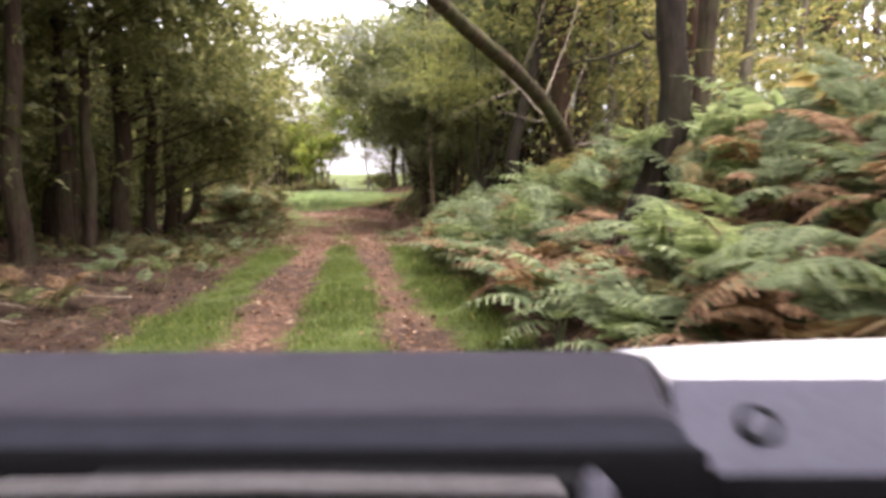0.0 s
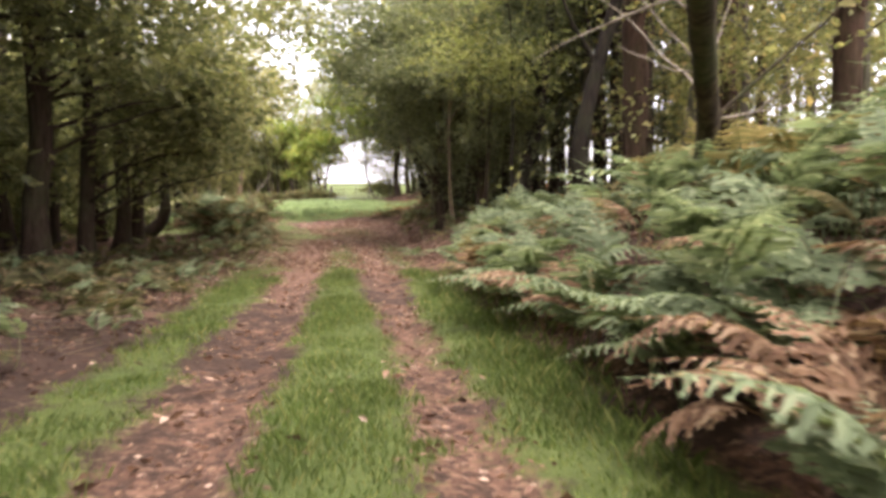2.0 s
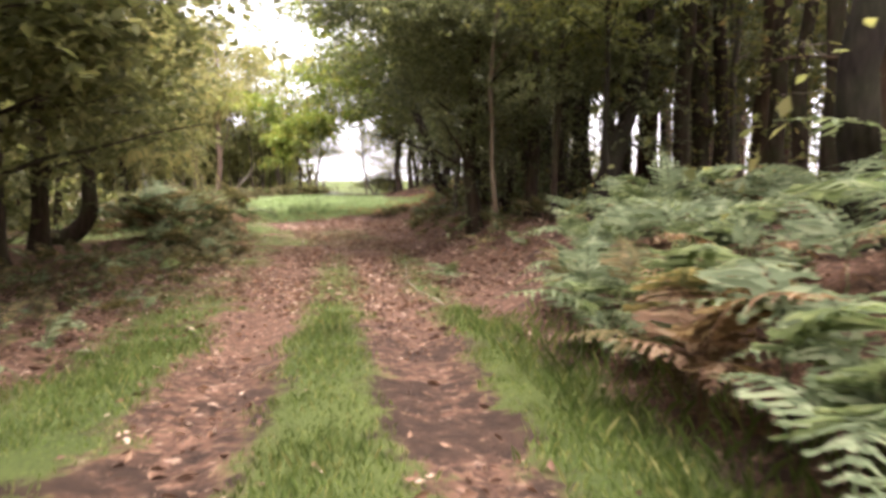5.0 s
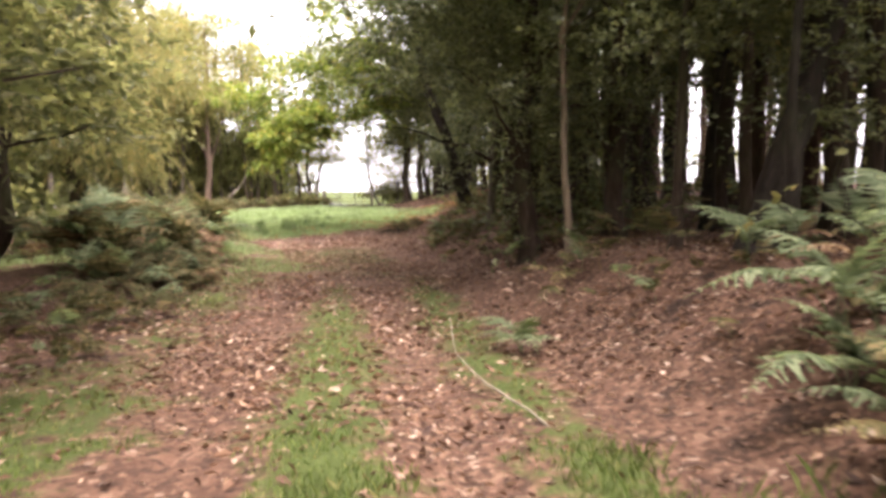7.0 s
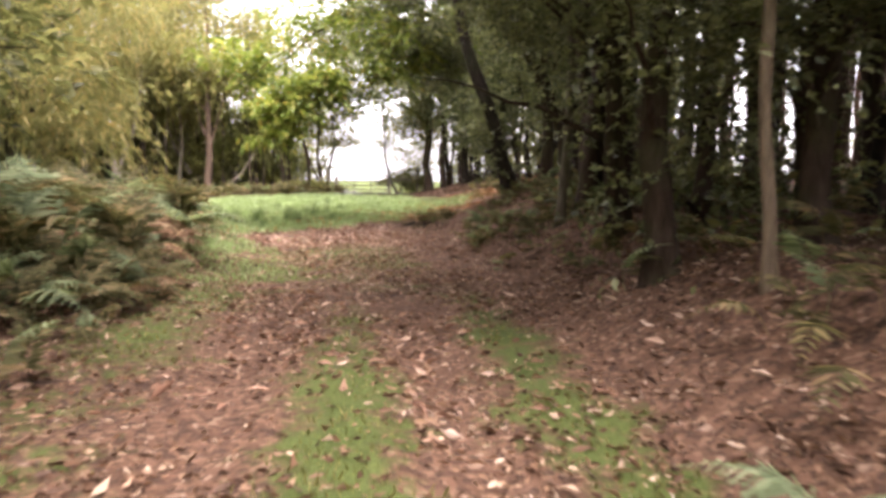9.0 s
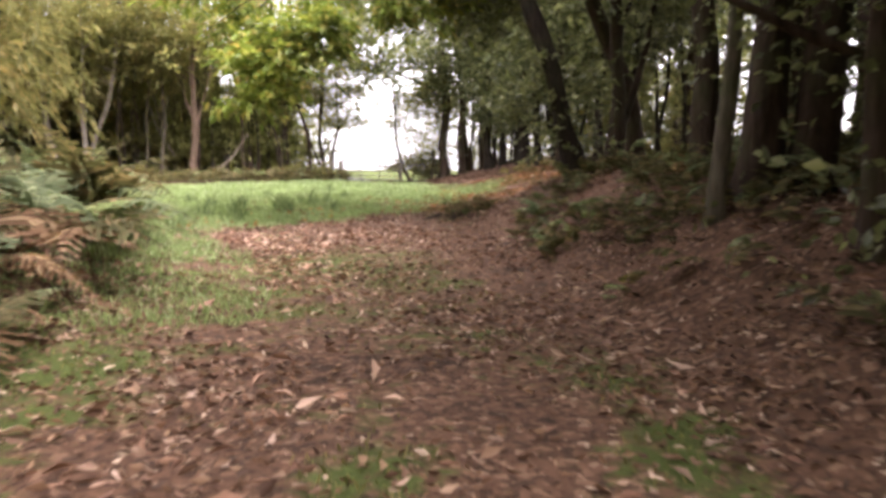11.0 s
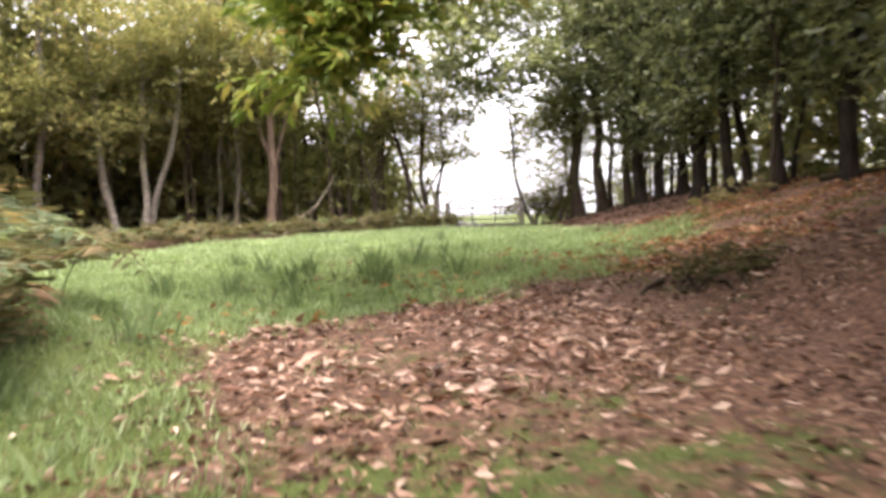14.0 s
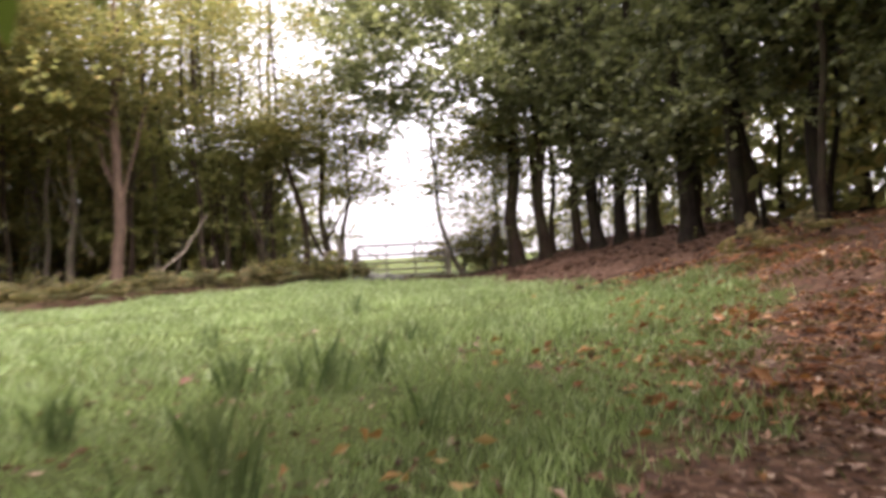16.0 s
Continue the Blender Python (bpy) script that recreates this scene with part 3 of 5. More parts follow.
tree("bent_tree", "leaning trunk with mossy foot on a leaf-strewn mound", (-1.3, 37.8), [(0, 0, 0), (-0.35, -0.1, 0.9), (-0.8, -0.2, 2.4), (-1.5, -0.4, 4.6), (-2.0, -0.6, 8)], [0.22, 0.17, 0.14, 0.06], BARK_SHADED, [(-0.35, 0, 1.5, 0.25, 0.25, 0.8, 14), (-0.9, 0.3, 6.8, 2.4, 2.4, 1.8, 120), (0.5, 0.3, 4.2, 1.0, 1.0, 1.0, 30), (-2.0, 2.0, 3.9, 1.4, 1.2, 1.3, 70), (-2.6, 2.2, 6.0, 1.9, 1.6, 1.6, 90)], HOLLY, 70, 0.45, 0.14, seed=51, limbs=0)
tree("forked_tree", "forked dark trunk on the leaf-strewn bank", (-0.3, 39.6), [(0, 0, 0), (0.1, 0, 1.2), (-0.1, 0, 3), (-0.3, 0, 9)], [0.22, 0.16, 0.12, 0.05], BARK_DARK, [(-0.3, 0, 5.4, 1.9, 1.9, 1.8, 110)], HOLLY, 70, 0.45, 0.16, seed=52, limbs=8, twigs=[((0.05, 0, 0.9), (1.1, 0.4, 4.6), 0.09)])
# sweet chestnut bough that hangs over the meadow's edge
tree("sweet_chestnut_tree", "sweet chestnut with long yellow-green leaves hanging over grass", (0.7, 41.4), [(0, 0, 0), (-0.4, -0.1, 2.5), (-1.6, -0.4, 4.8), (-4.2, -0.9, 6.8)], [0.24, 0.2, 0.15, 0.06], BARK_DARK, [(-8.4, -2.7, 2.4, 0.9, 0.5, 0.4, 40), (-8.1, -2.7, 1.55, 0.4, 0.3, 0.4, 16), (-7.6, -2.7, 1.95, 0.5, 0.3, 0.3, 14), (-7.1, -2.7, 2.5, 0.6, 0.4, 0.4, 18), (-6.2, -2.6, 2.9, 1.3, 0.6, 0.5, 44), (-5.4, -2.4, 3.9, 1.3, 0.8, 0.6, 44), (-8.0, -2.2, 3.5, 2.0, 1.2, 0.7, 80), (-6.6, -1.4, 5.0, 2.4, 1.6, 1.0, 120), (-6.0, -1.2, 6.7, 2.8, 2.0, 1.3, 110), (-4.4, -0.8, 8.6, 3.2, 2.4, 1.5, 80)], CHESTNUT, 36, 0.28, 0.2, 0.34, 1.1, 0, 53, twigs=[
    ((-4.2, -0.9, 6.8), (-8.2, -2.6, 3.3), 0.05), ((-6.4, -1.8, 4.9), (-9.3, -2.7, 2.8), 0.025), ((-7.4, -2.2, 4.0), (-7.2, -2.7, 2.5), 0.02), ((-8.0, -2.5, 3.5), (-8.1, -2.7, 1.7), 0.02)])

# ivy-clad row along the ridge to the right of the gate
for k, (x, y, r, iv) in enumerate([(-4.2, 60, 0.25, 0), (-3.3, 59.6, 0.2, 0), (-2.4, 58.8, 0.16, 0), (-2.1, 57.5, 0.2, 1), (-1.5, 57.2, 0.2, 1), (-0.9, 56.0, 0.2, 1), (-0.9, 53.2, 0.24, 1), (-0.5, 51.2, 0.22, 1), (0.4, 50.0, 0.16, 1), (1.0, 47.5, 0.2, 1), (1.6, 45.0, 0.18, 1), (-3.0, 62.5, 0.16, 0), (-2.9, 60.9, 0.1, 0), (-1.7, 59.4, 0.1, 0), (-0.2, 54.6, 0.1, 0), (0.2, 52.4, 0.12, 0), (-0.1, 49.0, 0.09, 0), (1.7, 49.2, 0.12, 0)]):
    lob = [(0, 0, 8.0, 2.1, 1.9, 2.4, 90), (0.2, 0, 5.0, 1.7, 1.4, 1.2, 50)]
    if k == 0:
        lob += [(-2.8, -2.0, 6.8, 2.6, 1.8, 1.5, 150), (-1.6, -3.0, 5.4, 1.0, 0.9, 0.8, 40), (-4.0, -2.0, 8.2, 2.2, 1.5, 1.6, 110), (-3.4, -2.2, 5.4, 1.2, 1.0, 0.9, 44)]
    if iv:
        lob += [(-0.1, 0, 3.7, 0.75, 0.7, 2.2, 80)]
    r *= 0.8 if y < 52 else 1.0
    tree("ridge_tree", "tall dark trunk clad in ivy on the ridge" if iv else "tall dark tree trunk beside the field gate", (x, y), [(0, 0, 0), (-0.1, 0, 1.5), (0.1 - 0.1 * (k % 4), 0, 3.5), (-0.2 - 0.2 * (k % 3), 0, 6), (-0.4, 0, 11)], [r, r * .85, r * .75, r * .6, r * .25], BARK_SHADED if iv else BARK_DARK, lob, HOLLY if iv else ASH, 36, 0.45, 0.19, 0.6, 0.3, 8, 60 + k, "trees on the ridge", 0.9)
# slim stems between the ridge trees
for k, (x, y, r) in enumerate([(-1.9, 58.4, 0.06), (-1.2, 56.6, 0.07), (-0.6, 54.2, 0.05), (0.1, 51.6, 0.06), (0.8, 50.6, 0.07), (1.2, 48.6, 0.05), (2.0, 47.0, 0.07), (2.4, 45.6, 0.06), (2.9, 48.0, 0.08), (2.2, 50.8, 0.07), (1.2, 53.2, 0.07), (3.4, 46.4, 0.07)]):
    tree("ridge_sapling", "slim crooked dark stem between taller ridge trees", (x, y), [(0, 0, 0), (0.15 - 0.1 * (k % 4), 0, 1.4), (0.3 - 0.2 * (k % 4), 0.1, 3.0), (0.5 - 0.35 * (k % 4), 0, 7)], [r, r * .85, r * .6, r * .3], BARK_SHADED, [(0.1, 0, 4.4, 0.9, 0.9, 1.4, 30)], HOLLY, 40, 0.4, 0.17, 0.6, 0.3, 4, 560 + k, "slim stems on the ridge", 0.9, 7)

# tall pines, full crowns added above view to shade the bank at the bend
for k, (x, y, r) in enumerate([(4.6, 24.0, 0.16), (3.2, 29.4, 0.2), (2.5, 32.2, 0.15), (3.4, 34.6, 0.21), (1.9, 36.4, 0.14), (2.6, 38.8, 0.19), (4.4, 40.4, 0.17), (4.8, 37.0, 0.2), (4.6, 31.2, 0.16), (4.4, 27.4, 0.18), (4.2, 21.6, 0.16)]):
    if k < 2:
        shade = [bare_tall((x, y), r, 14, (0.2 - 0.5 * k, 0.1), BARK_DARK, 520 + k, "shading pines on the bank", "dark straight pine trunk in deep shade on the bank", snags=5, crown_z=7.2, full=195)] if k == 0 else shade + [bare_tall((x, y), r, 14, (0.2 - 0.5 * k, 0.1), BARK_DARK, 520 + k, "shading pines on the bank", "dark straight pine trunk in deep shade on the bank", snags=5, crown_z=7.8, full=195)]
    else:
        copy_thing(shade[k % 2], pose(x, y, float(ground_z(x, y)) - 0.1, 0, 0, 77.0 * k))

# plantation behind the bank
rng_p = np.random.default_rng(5)
spots = []
while len(spots) < 85:
    x, y = rng_p.uniform(3.5, 30), rng_p.uniform(14, 75)
    if x < 3.5 + 0.06 * max(0, 35 - y) * 3 and y < 22:
        continue
    if all((x - a) ** 2 + (y - b) ** 2 > 2.2 for a, b in spots):
        spots.append((x, y))
protos = []
for k, (x, y) in enumerate(spots):
    if k < 5:
        protos.append(bare_tall((x, y), 0.13 + 0.02 * k, 14, (rng_p.uniform(-.4, .4), 0), BARK_PINE if k % 2 else BARK_DARK, 80 + k, "plantation pines", "slim plantation pine with bare lower trunk", snags=5, crown_z=6.2 if k in (1, 3) else 9.0))
    else:
        copy_thing(protos[k % 5], pose(x, y, float(ground_z(x, y)) - 0.1, 0, 0, rng_p.uniform(0, 360)))

for k, (x, y) in enumerate([(6.5, 33), (7.8, 36.5), (9.2, 34), (5.6, 36), (8.6, 40), (10.5, 38), (6.4, 40.5), (11.5, 33.5), (12.8, 37), (7.2, 44), (9.8, 43), (13.5, 32), (5.2, 33.6), (6.0, 31.4), (10.2, 31.2)]):
    copy_thing(protos[k % 5], pose(x, y, float(ground_z(x, y)) - 0.1, 0, 0, 67.0 * k))

# ---- left-hand side: dark evergreens ----
for k, (x, y, r, lob) in enumerate([
    (-8.4, 17.9, 0.25, [(2.6, 0.6, 4.6, 2.0, 2.2, 1.5, 110), (1.2, 0, 7.0, 2.8, 2.6, 1.6, 95), (2.8, 1.6, 2.9, 1.1, 1.4, 0.7, 36)]),
    (-7.5, 14.6, 0.15, [(1.6, 0.5, 5.6, 2.2, 2.4, 1.4, 110)]),
    (-7.35, 12.0, 0.2, [(1.0, 0.5, 6.4, 2.2, 2.4, 1.5, 90)]),
    (-8.3, 15.1, 0.18, [(0.4, 0.5, 6.2, 2.2, 2.4, 1.6, 110)]),
    (-8.5, 20.0, 0.18, [(2.4, 0.2, 3.4, 1.5, 2.0, 1.3, 100), (1.6, 0.3, 6.2, 2.6, 2.4, 1.8, 60)]),
    (-9.2, 23.2, 0.2, [(3.4, 0.5, 6.7, 1.6, 1.6, 1.1, 60), (1.6, 0, 3.5, 1.7, 2.0, 1.2, 70), (1.0, 0, 5.4, 2.4, 2.4, 2.0, 55)]),
    (-10.2, 26.4, 0.2, [(1.3, 0, 3.4, 1.7, 1.8, 1.3, 80), (0.8, 0, 5.2, 2.2, 2.2, 2.0, 75)]),
    (-7.0, 8.6, 0.2, [(0.6, 0, 6.4, 2.2, 2.4, 1.6, 110)]),
    (-9.6, 12.2, 0.2, [(0.5, 0, 4.6, 2.4, 2.4, 2.2, 120)]),
    (-11.0, 16.2, 0.22, [(0.5, 0, 4.0, 2.4, 2.4, 2.4, 120)]),
    (-12.0, 21.0, 0.22, [(0.5, 0, 3.4, 2.4, 2.6, 2.8, 130)]),
    (-13.0, 26.5, 0.22, [(0.5, 0, 3.2, 2.4, 2.6, 2.8, 130)]),
]):
    tree("yew_tree", "dark evergreen with drooping foliage and bare lower trunk", (x, y), [(0, 0, 0), (0.05, 0, 2), (0.1, 0, 5), (0.1, 0, 10)], [r, r * .85, r * .6, r * .2], BARK_DARK, lob, YEW, 48, 0.48, 0.18, 0.5, 0.6, 8, 200 + k, "dark evergreens beside the track")
tree("swept_trunk_tree", "dark tree whose trunk sweeps out at its foot", (-11.4, 28.6), [(0, 0, 0.25), (0.7, 0, 0.3), (1.15, 0, 0.8), (1.2, 0, 2.0), (1.2, 0, 7)], [0.22, 0.2, 0.17, 0.07], BARK_DARK, [(1.0, 0, 5.0, 1.6, 1.6, 1.8, 80)], YEW, 50, 0.34, 0.1, seed=220)
rng_l = np.random.default_rng(6)
for k in range(26):
    x, y = rng_l.uniform(-26, -10.5), rng_l.uniform(6, 34)
    if x > -13 and y > 29:
        continue
    t = copy_thing(protos[k % 5], pose(x, y, float(ground_z(x, y)) - 0.1, 0, 0, rng_l.uniform(0, 360)))
    tagged(t, "dark slim trunk deep in the shaded wood", group="trunks in the dark wood")

# trunks with unseen full crowns, some wholly out of view, added to darken the floor
for k, (x, y) in enumerate([(-7.6, 3.4), (-8.8, 6.2), (-8.2, 10.4), (-9.0, 13.4), (-10.2, 18.8), (-11.2, 23.6), (-6.9, 5.6), (-10.4, 9.0), (-5.8, 0.5), (-9.3, 7.5), (-8.9, 16.5)]):
    tagged(copy_thing(shade[k % 2] if y < 20 else protos[k % 5], pose(x, y, float(ground_z(x, y)) - 0.1, 0, 0, 51.0 * k)), "dark straight trunk in the shaded evergreen wood", group="trunks in the dark wood")

# larch with pale drooping sprays
tree("larch_tree", "tall larch with pale yellow-green drooping sprays", (-12.1, 34.8), [(0, 0, 0), (0, 0, 3), (0.1, 0, 6), (0.1, 0, 12)], [0.19, 0.16, 0.12, 0.04], BARK_DARK, [(0.5, -0.5, 3.6, 2.3, 1.8, 1.2, 110), (0.5, -0.2, 5.8, 2.7, 2.2, 1.5, 140), (0.4, 0, 8.4, 2.2, 2.0, 2.0, 100)], LARCHLEAF, 80, 0.42, 0.22, 0.1, 3.0, 16, 230, flat=0.9)

# ---- wood round the meadow ----
for k, (x, y, r, ln, bk, hz) in enumerate([
    (-15.8, 56.8, 0.19, 0.1, BARK_RED, 5.5), (-21.0, 55.0, 0.16, -0.7, BARK_BIRCH, 5.2), (-20.0, 55.2, 0.13, 0.1, BARK_BIRCH, 5.4), (-20.2, 55.6, 0.14, 1.6, BARK_BIRCH, 5.2),
    (-18.2, 60.5, 0.12, 0.2, BARK_GREY, 4.6), (-14.6, 61.0, 0.14, -0.2, BARK_GREY, 6.4), (-23.4, 54.0, 0.18, 0.5, BARK_BIRCH, 5.0), (-25.5, 52.6, 0.16, 0.9, BARK_BIRCH, 5.0),
    (-17.6, 57.6, 0.11, 0.1, BARK_GREY, 6.9), (-19.4, 60.2, 0.12, -0.2, BARK_GREY, 7.0), (-13.0, 62.5, 0.15, 0.3, BARK_GREY, 4.2), (-24.0, 47.0, 0.16, 0.6, BARK_BIRCH, 5.4), (-17.8, 63.0, 0.15, 0.0, BARK_GREY, 5.0)]):
    tree("birch_tree" if bk == BARK_BIRCH else "woodland_tree", "pale slender birch with thin yellowing leaves" if bk == BARK_BIRCH else "slender tree at the meadow's far edge", (x, y), [(0, 0, 0), (ln * .3, 0, 2), (ln, 0, 5), (ln * 1.2, 0, 11)], [r, r * .85, r * .6, r * .2], bk, [(ln, 0, hz + 3.0, 2.8, 2.2, 3.0, 95), (ln * .8, -0.4, hz - 0.4, 2.0, 1.4, 1.2, 30)], BIRCHLEAF, 95, 0.6, 0.13, 0.65, 0.5, 9, 240 + k, "trees round the meadow", twigs=[((ln * 0.4, 0, 2.4), (ln * 0.4 + 1.1, -0.3, 5.4), r * 0.42), ((ln * 0.5, 0, 3.0), (ln * 0.5 - 0.9, 0.2, 5.6), r * 0.35)] if bk != BARK_BIRCH else ())
for k, (x, y, sx, n) in enumerate([(-14.2, 61.4, 1.7, 70), (-12.6, 63.0, 1.3, 50), (-15.4, 59.9, 1.3, 60), (-18.4, 59.4, 1.5, 70), (-16.5, 63, 2.2, 90), (-19.5, 63, 2.4, 90), (-23.5, 60, 2.6, 90), (-27, 56, 2.6, 90)]):
    tree("hazel_bush", "spreading green hazel bush at the meadow's far edge", (x, y), [(0, 0, 0), (0.1, 0, 1), (0.3, 0, 2), (0.2, 0, 3.4)], [0.08, 0.06, 0.03], BARK_GREY, [(0, 0, 2.1, sx, 1.4, 1.1, n), (0.3, 0, 3.4, sx * .9, 1.2, 0.9, n // 2)] + ([(0.1, -0.3, 4.6, sx, 1.2, 0.8, n // 2)] if k < 4 else []), BEECH if k < 4 else YEW, 72 if k < 4 else 32, 0.5, 0.13 if k < 4 else 0.175, 0.6, 0.2, 7, 260 + k, "bushes round the meadow", category="bush")
# crooked thorn trees beside the gate
tree("crooked_tree", "crooked thin tree with forked bare limbs beside the gate", (-10.6, 60.6), [(0, 0, 0), (0.1, 0, 0.9), (-0.15, 0, 2.2), (0.1, 0, 4.2), (0.0, 0, 6)], [0.14, 0.11, 0.09, 0.03], BARK_DARK, [(1.3, 0, 3.4, 1.5, 0.9, 0.6, 50), (1.2, 0, 4.6, 1.5, 0.9, 0.6, 40), (-0.6, 0, 4.2, 1.6, 1.0, 0.6, 34), (0.2, 0, 5.8, 2.2, 1.6, 1.2, 80), (-0.4, 0, 8.0, 2.6, 1.8, 1.8, 90)], BIRCHLEAF, 80, 0.45, 0.105, seed=280, limbs=8, twigs=[((0.0, 0, 1.4), (1.6, -0.3, 3.8), 0.05), ((-0.05, 0, 1.0), (-1.2, 0.2, 4.2), 0.06)])
tree("crooked_tree", "crooked twin-stemmed tree beside the gate post", (-11.6, 60.2), [(0, 0, 0), (0.5, 0, 0.7), (0.6, 0, 1.6), (0.1, 0, 3.4), (-0.5, 0, 5.5)], [0.16, 0.12, 0.08, 0.03], BARK_DARK, [(0, 0, 4.4, 1.6, 1.2, 0.6, 40), (-0.4, 0, 5.8, 1.8, 1.4, 1.0, 60)], BIRCHLEAF, 80, 0.45, 0.105, seed=281, limbs=8)
for k, (x, y, ln) in enumerate([(-12.3, 60.0, -0.5), (-12.9, 60.6, 0.3), (-10.2, 60.3, 0.35), (-13.6, 60.0, -0.2)]):
    tree("crooked_tree", "thin crooked dark stem in a thorny clump beside the gate", (x, y), [(0, 0, 0), (ln * 0.6, 0, 0.8), (ln * 0.4, 0, 1.7), (ln * 1.5, 0, 3.2), (ln * 1.2, 0, 5.2)], [0.11, 0.085, 0.06, 0.02], BARK_DARK, [(ln, 0, 4.4 + 0.4 * k, 1.5, 1.0, 0.6, 34)], BIRCHLEAF, 80, 0.45, 0.105, 0.6, 0.3, 6, 285 + k, "crooked stems by the gate", twigs=[((ln * 0.5, 0, 1.2), (ln - 0.9, 0.1, 3.4), 0.035), ((ln, 0, 2.4), (ln + 0.9, 0, 4.0), 0.03)])
tree("thin_leaning_tree", "thin bare leaning tree in the gap by the gate", (-5.9, 60.4), [(0, 0, 0), (-0.5, 0, 0.9), (-0.95, 0, 2.4), (-1.0, 0, 4.6), (-0.8, 0, 6)], [0.1, 0.07, 0.05, 0.02], BARK_GREY, [(-0.2, 0, 4.6, 2.0, 1.2, 1.5, 80), (0.5, 0, 2.7, 1.5, 0.8, 0.9, 40), (1.4, 0.5, 4.0, 1.6, 1.0, 1.5, 90)], BIRCHLEAF, 70, 0.45, 0.12, seed=282, limbs=6)


# ---- distant hedgerow line ----
def far_line():
    rng = np.random.default_rng(9)
    for k in range(16):
        x = -120 + k * 15 + rng.uniform(-4, 4)
        y = 165 + rng.uniform(-15, 15)
        if -45 < x < 5:
            continue
        tree("far_tree", "distant hedgerow tree beyond the field", (x, y), [(0, 0, 0), (0, 0, 3), (0.2, 0, 8)], [0.4, 0.3, 0.1], BARK_DARK, [(0, 0, 6, 7, 4, 4, 60)], YEW, 25, 1.2, 0.7, 0.6, 0.2, 0, 300 + k, "far hedgerow trees")


far_line()


# ---- thickets that close the wood behind ----
def thicket(at, seed, mat, label, group, h=6.0, w=2.2, n=85, size=0.3, low=0.8, bark=BARK_DARK, name="understorey_tree", per=30):
    return tree(name, label, at, [(0, 0, 0), (0.1, 0, h * .4), (0, 0, h)], [0.12, 0.09, 0.03], bark, [(0, 0, (h + low) / 2, w, w, (h - low) / 2 + 0.4, n), (0.4, 0, 0.7, w, w, 0.5, n // 5)], mat, per, 0.7, size, 0.6, 0.3, 3, seed, group, 1.3, category="tree")


def fill(protos_, spots_, group, rng, size=1.0):
    for k, (x, y) in enumerate(spots_):
        o = copy_thing(protos_[k % len(protos_)], pose(x, y, float(ground_z(x, y)) - 0.12, 0, 0, rng.uniform(0, 360)) @ Matrix.Scale(size, 4))
        tagged(o, group=group)


rng_t = np.random.default_rng(12)
dark = [thicket((-14.5, 10 + 7 * k), 400 + k, YEW if k else BIRCHLEAF, "dense dark evergreen understorey in the shaded wood", "dark understorey", 8.5, 2.5, 95, 0.33, 0.3, per=22) for k in range(3)]
distant = [thicket((-24.0 - 4 * k, 76.0), 470 + k, YEW if k else BIRCHLEAF, "dense distant understorey behind the meadow", "wood behind the meadow", 8.5, 2.5, 80, 0.52, 0.3, per=18) for k in range(2)]
spots_left = [(x + rng_t.uniform(-.8, .8), y + rng_t.uniform(-1, 1)) for x, y in [
    (-11.5, 5), (-10.5, 8.5), (-13, 3), (-13.5, 13.5), (-14.5, 20.5), (-14.5, 27), (-16, 31), (-17.5, 6), (-17.5, 14), (-18, 23), (-18.5, 29),
    (-14.5, 33), (-19, 35), (-22, 10), (-22, 18), (-23, 26), (-23, 33), (-20, 40), (-25, 40), (-27, 47), (-24, 44), (-17, 37.5)]]
fill(dark, [s for s in spots_left if s[0] > -17], "dark understorey", rng_t)
fill(distant, [s for s in spots_left if s[0] <= -17], "dark understorey", rng_t)
spots_back = [(x + rng_t.uniform(-.8, .8), y + rng_t.uniform(-1, 1)) for x, y in [
    (-31, 52), (-29, 57), (-27, 61), (-24, 63), (-21, 64.5), (-18, 66), (-15.5, 66.5), (-13.3, 67), (-33, 60), (-24, 69), (-22.5, 58.5), (-26, 56), (-16, 70)]]
for k, (x, y) in enumerate(spots_back):
    fill(distant, [(x, y)], "wood behind the meadow", rng_t, 1.0 if x < -20.5 else 0.6)
fill(distant, [(-20, 61.5), (-23.5, 57.2), (-28.5, 53.0), (-17.6, 62.2), (-31, 47.5), (-27, 66), (-20, 72), (-30, 66), (-36, 55), (-25.2, 54.2), (-27.8, 57.8), (-30.5, 55.2), (-22.8, 60.8), (-25.6, 59.6)], "wood behind the meadow", rng_t, 0.85)
fill(dark, [(-14.2, 64.0), (-12.2, 65.0), (-15.8, 61.8)], "wood behind the meadow", rng_t, 0.55)
green = [thicket((4.8, 20.5), 410, BIRCHLEAF, "young broadleaf tree with thin yellow-green leaves", "young broadleaf trees on the bank", 7, 1.9, 60, 0.12, 2.4, BARK_GREY, "sapling_tree", 28),
         thicket((7.5, 15.0), 411, BIRCHLEAF, "young broadleaf tree with thin yellow-green leaves", "young broadleaf trees on the bank", 8, 2.3, 70, 0.13, 2.6, BARK_GREY, "sapling_tree", 28)]
fill(green, [(9, 11), (11, 17), (9.5, 22), (14, 23), (5.0, 11.6), (7.0, 8.0), (10, 6), (15, 12), (20, 22), (19, 16), (24, 26), (6.2, 16.4), (7.6, 19.2), (9.5, 14.5), (8.6, 24.0), (3.6, 26.2), (5.2, 27.2), (6.6, 31.0), (8.0, 28.0), (6.0, 23.0), (12, 20.5), (11, 27), (6.8, 24.5), (9, 29.5), (12.5, 36), (10.5, 33), (4.0, 17.4), (5.6, 19.4)], "young broadleaf trees on the bank", rng_t)
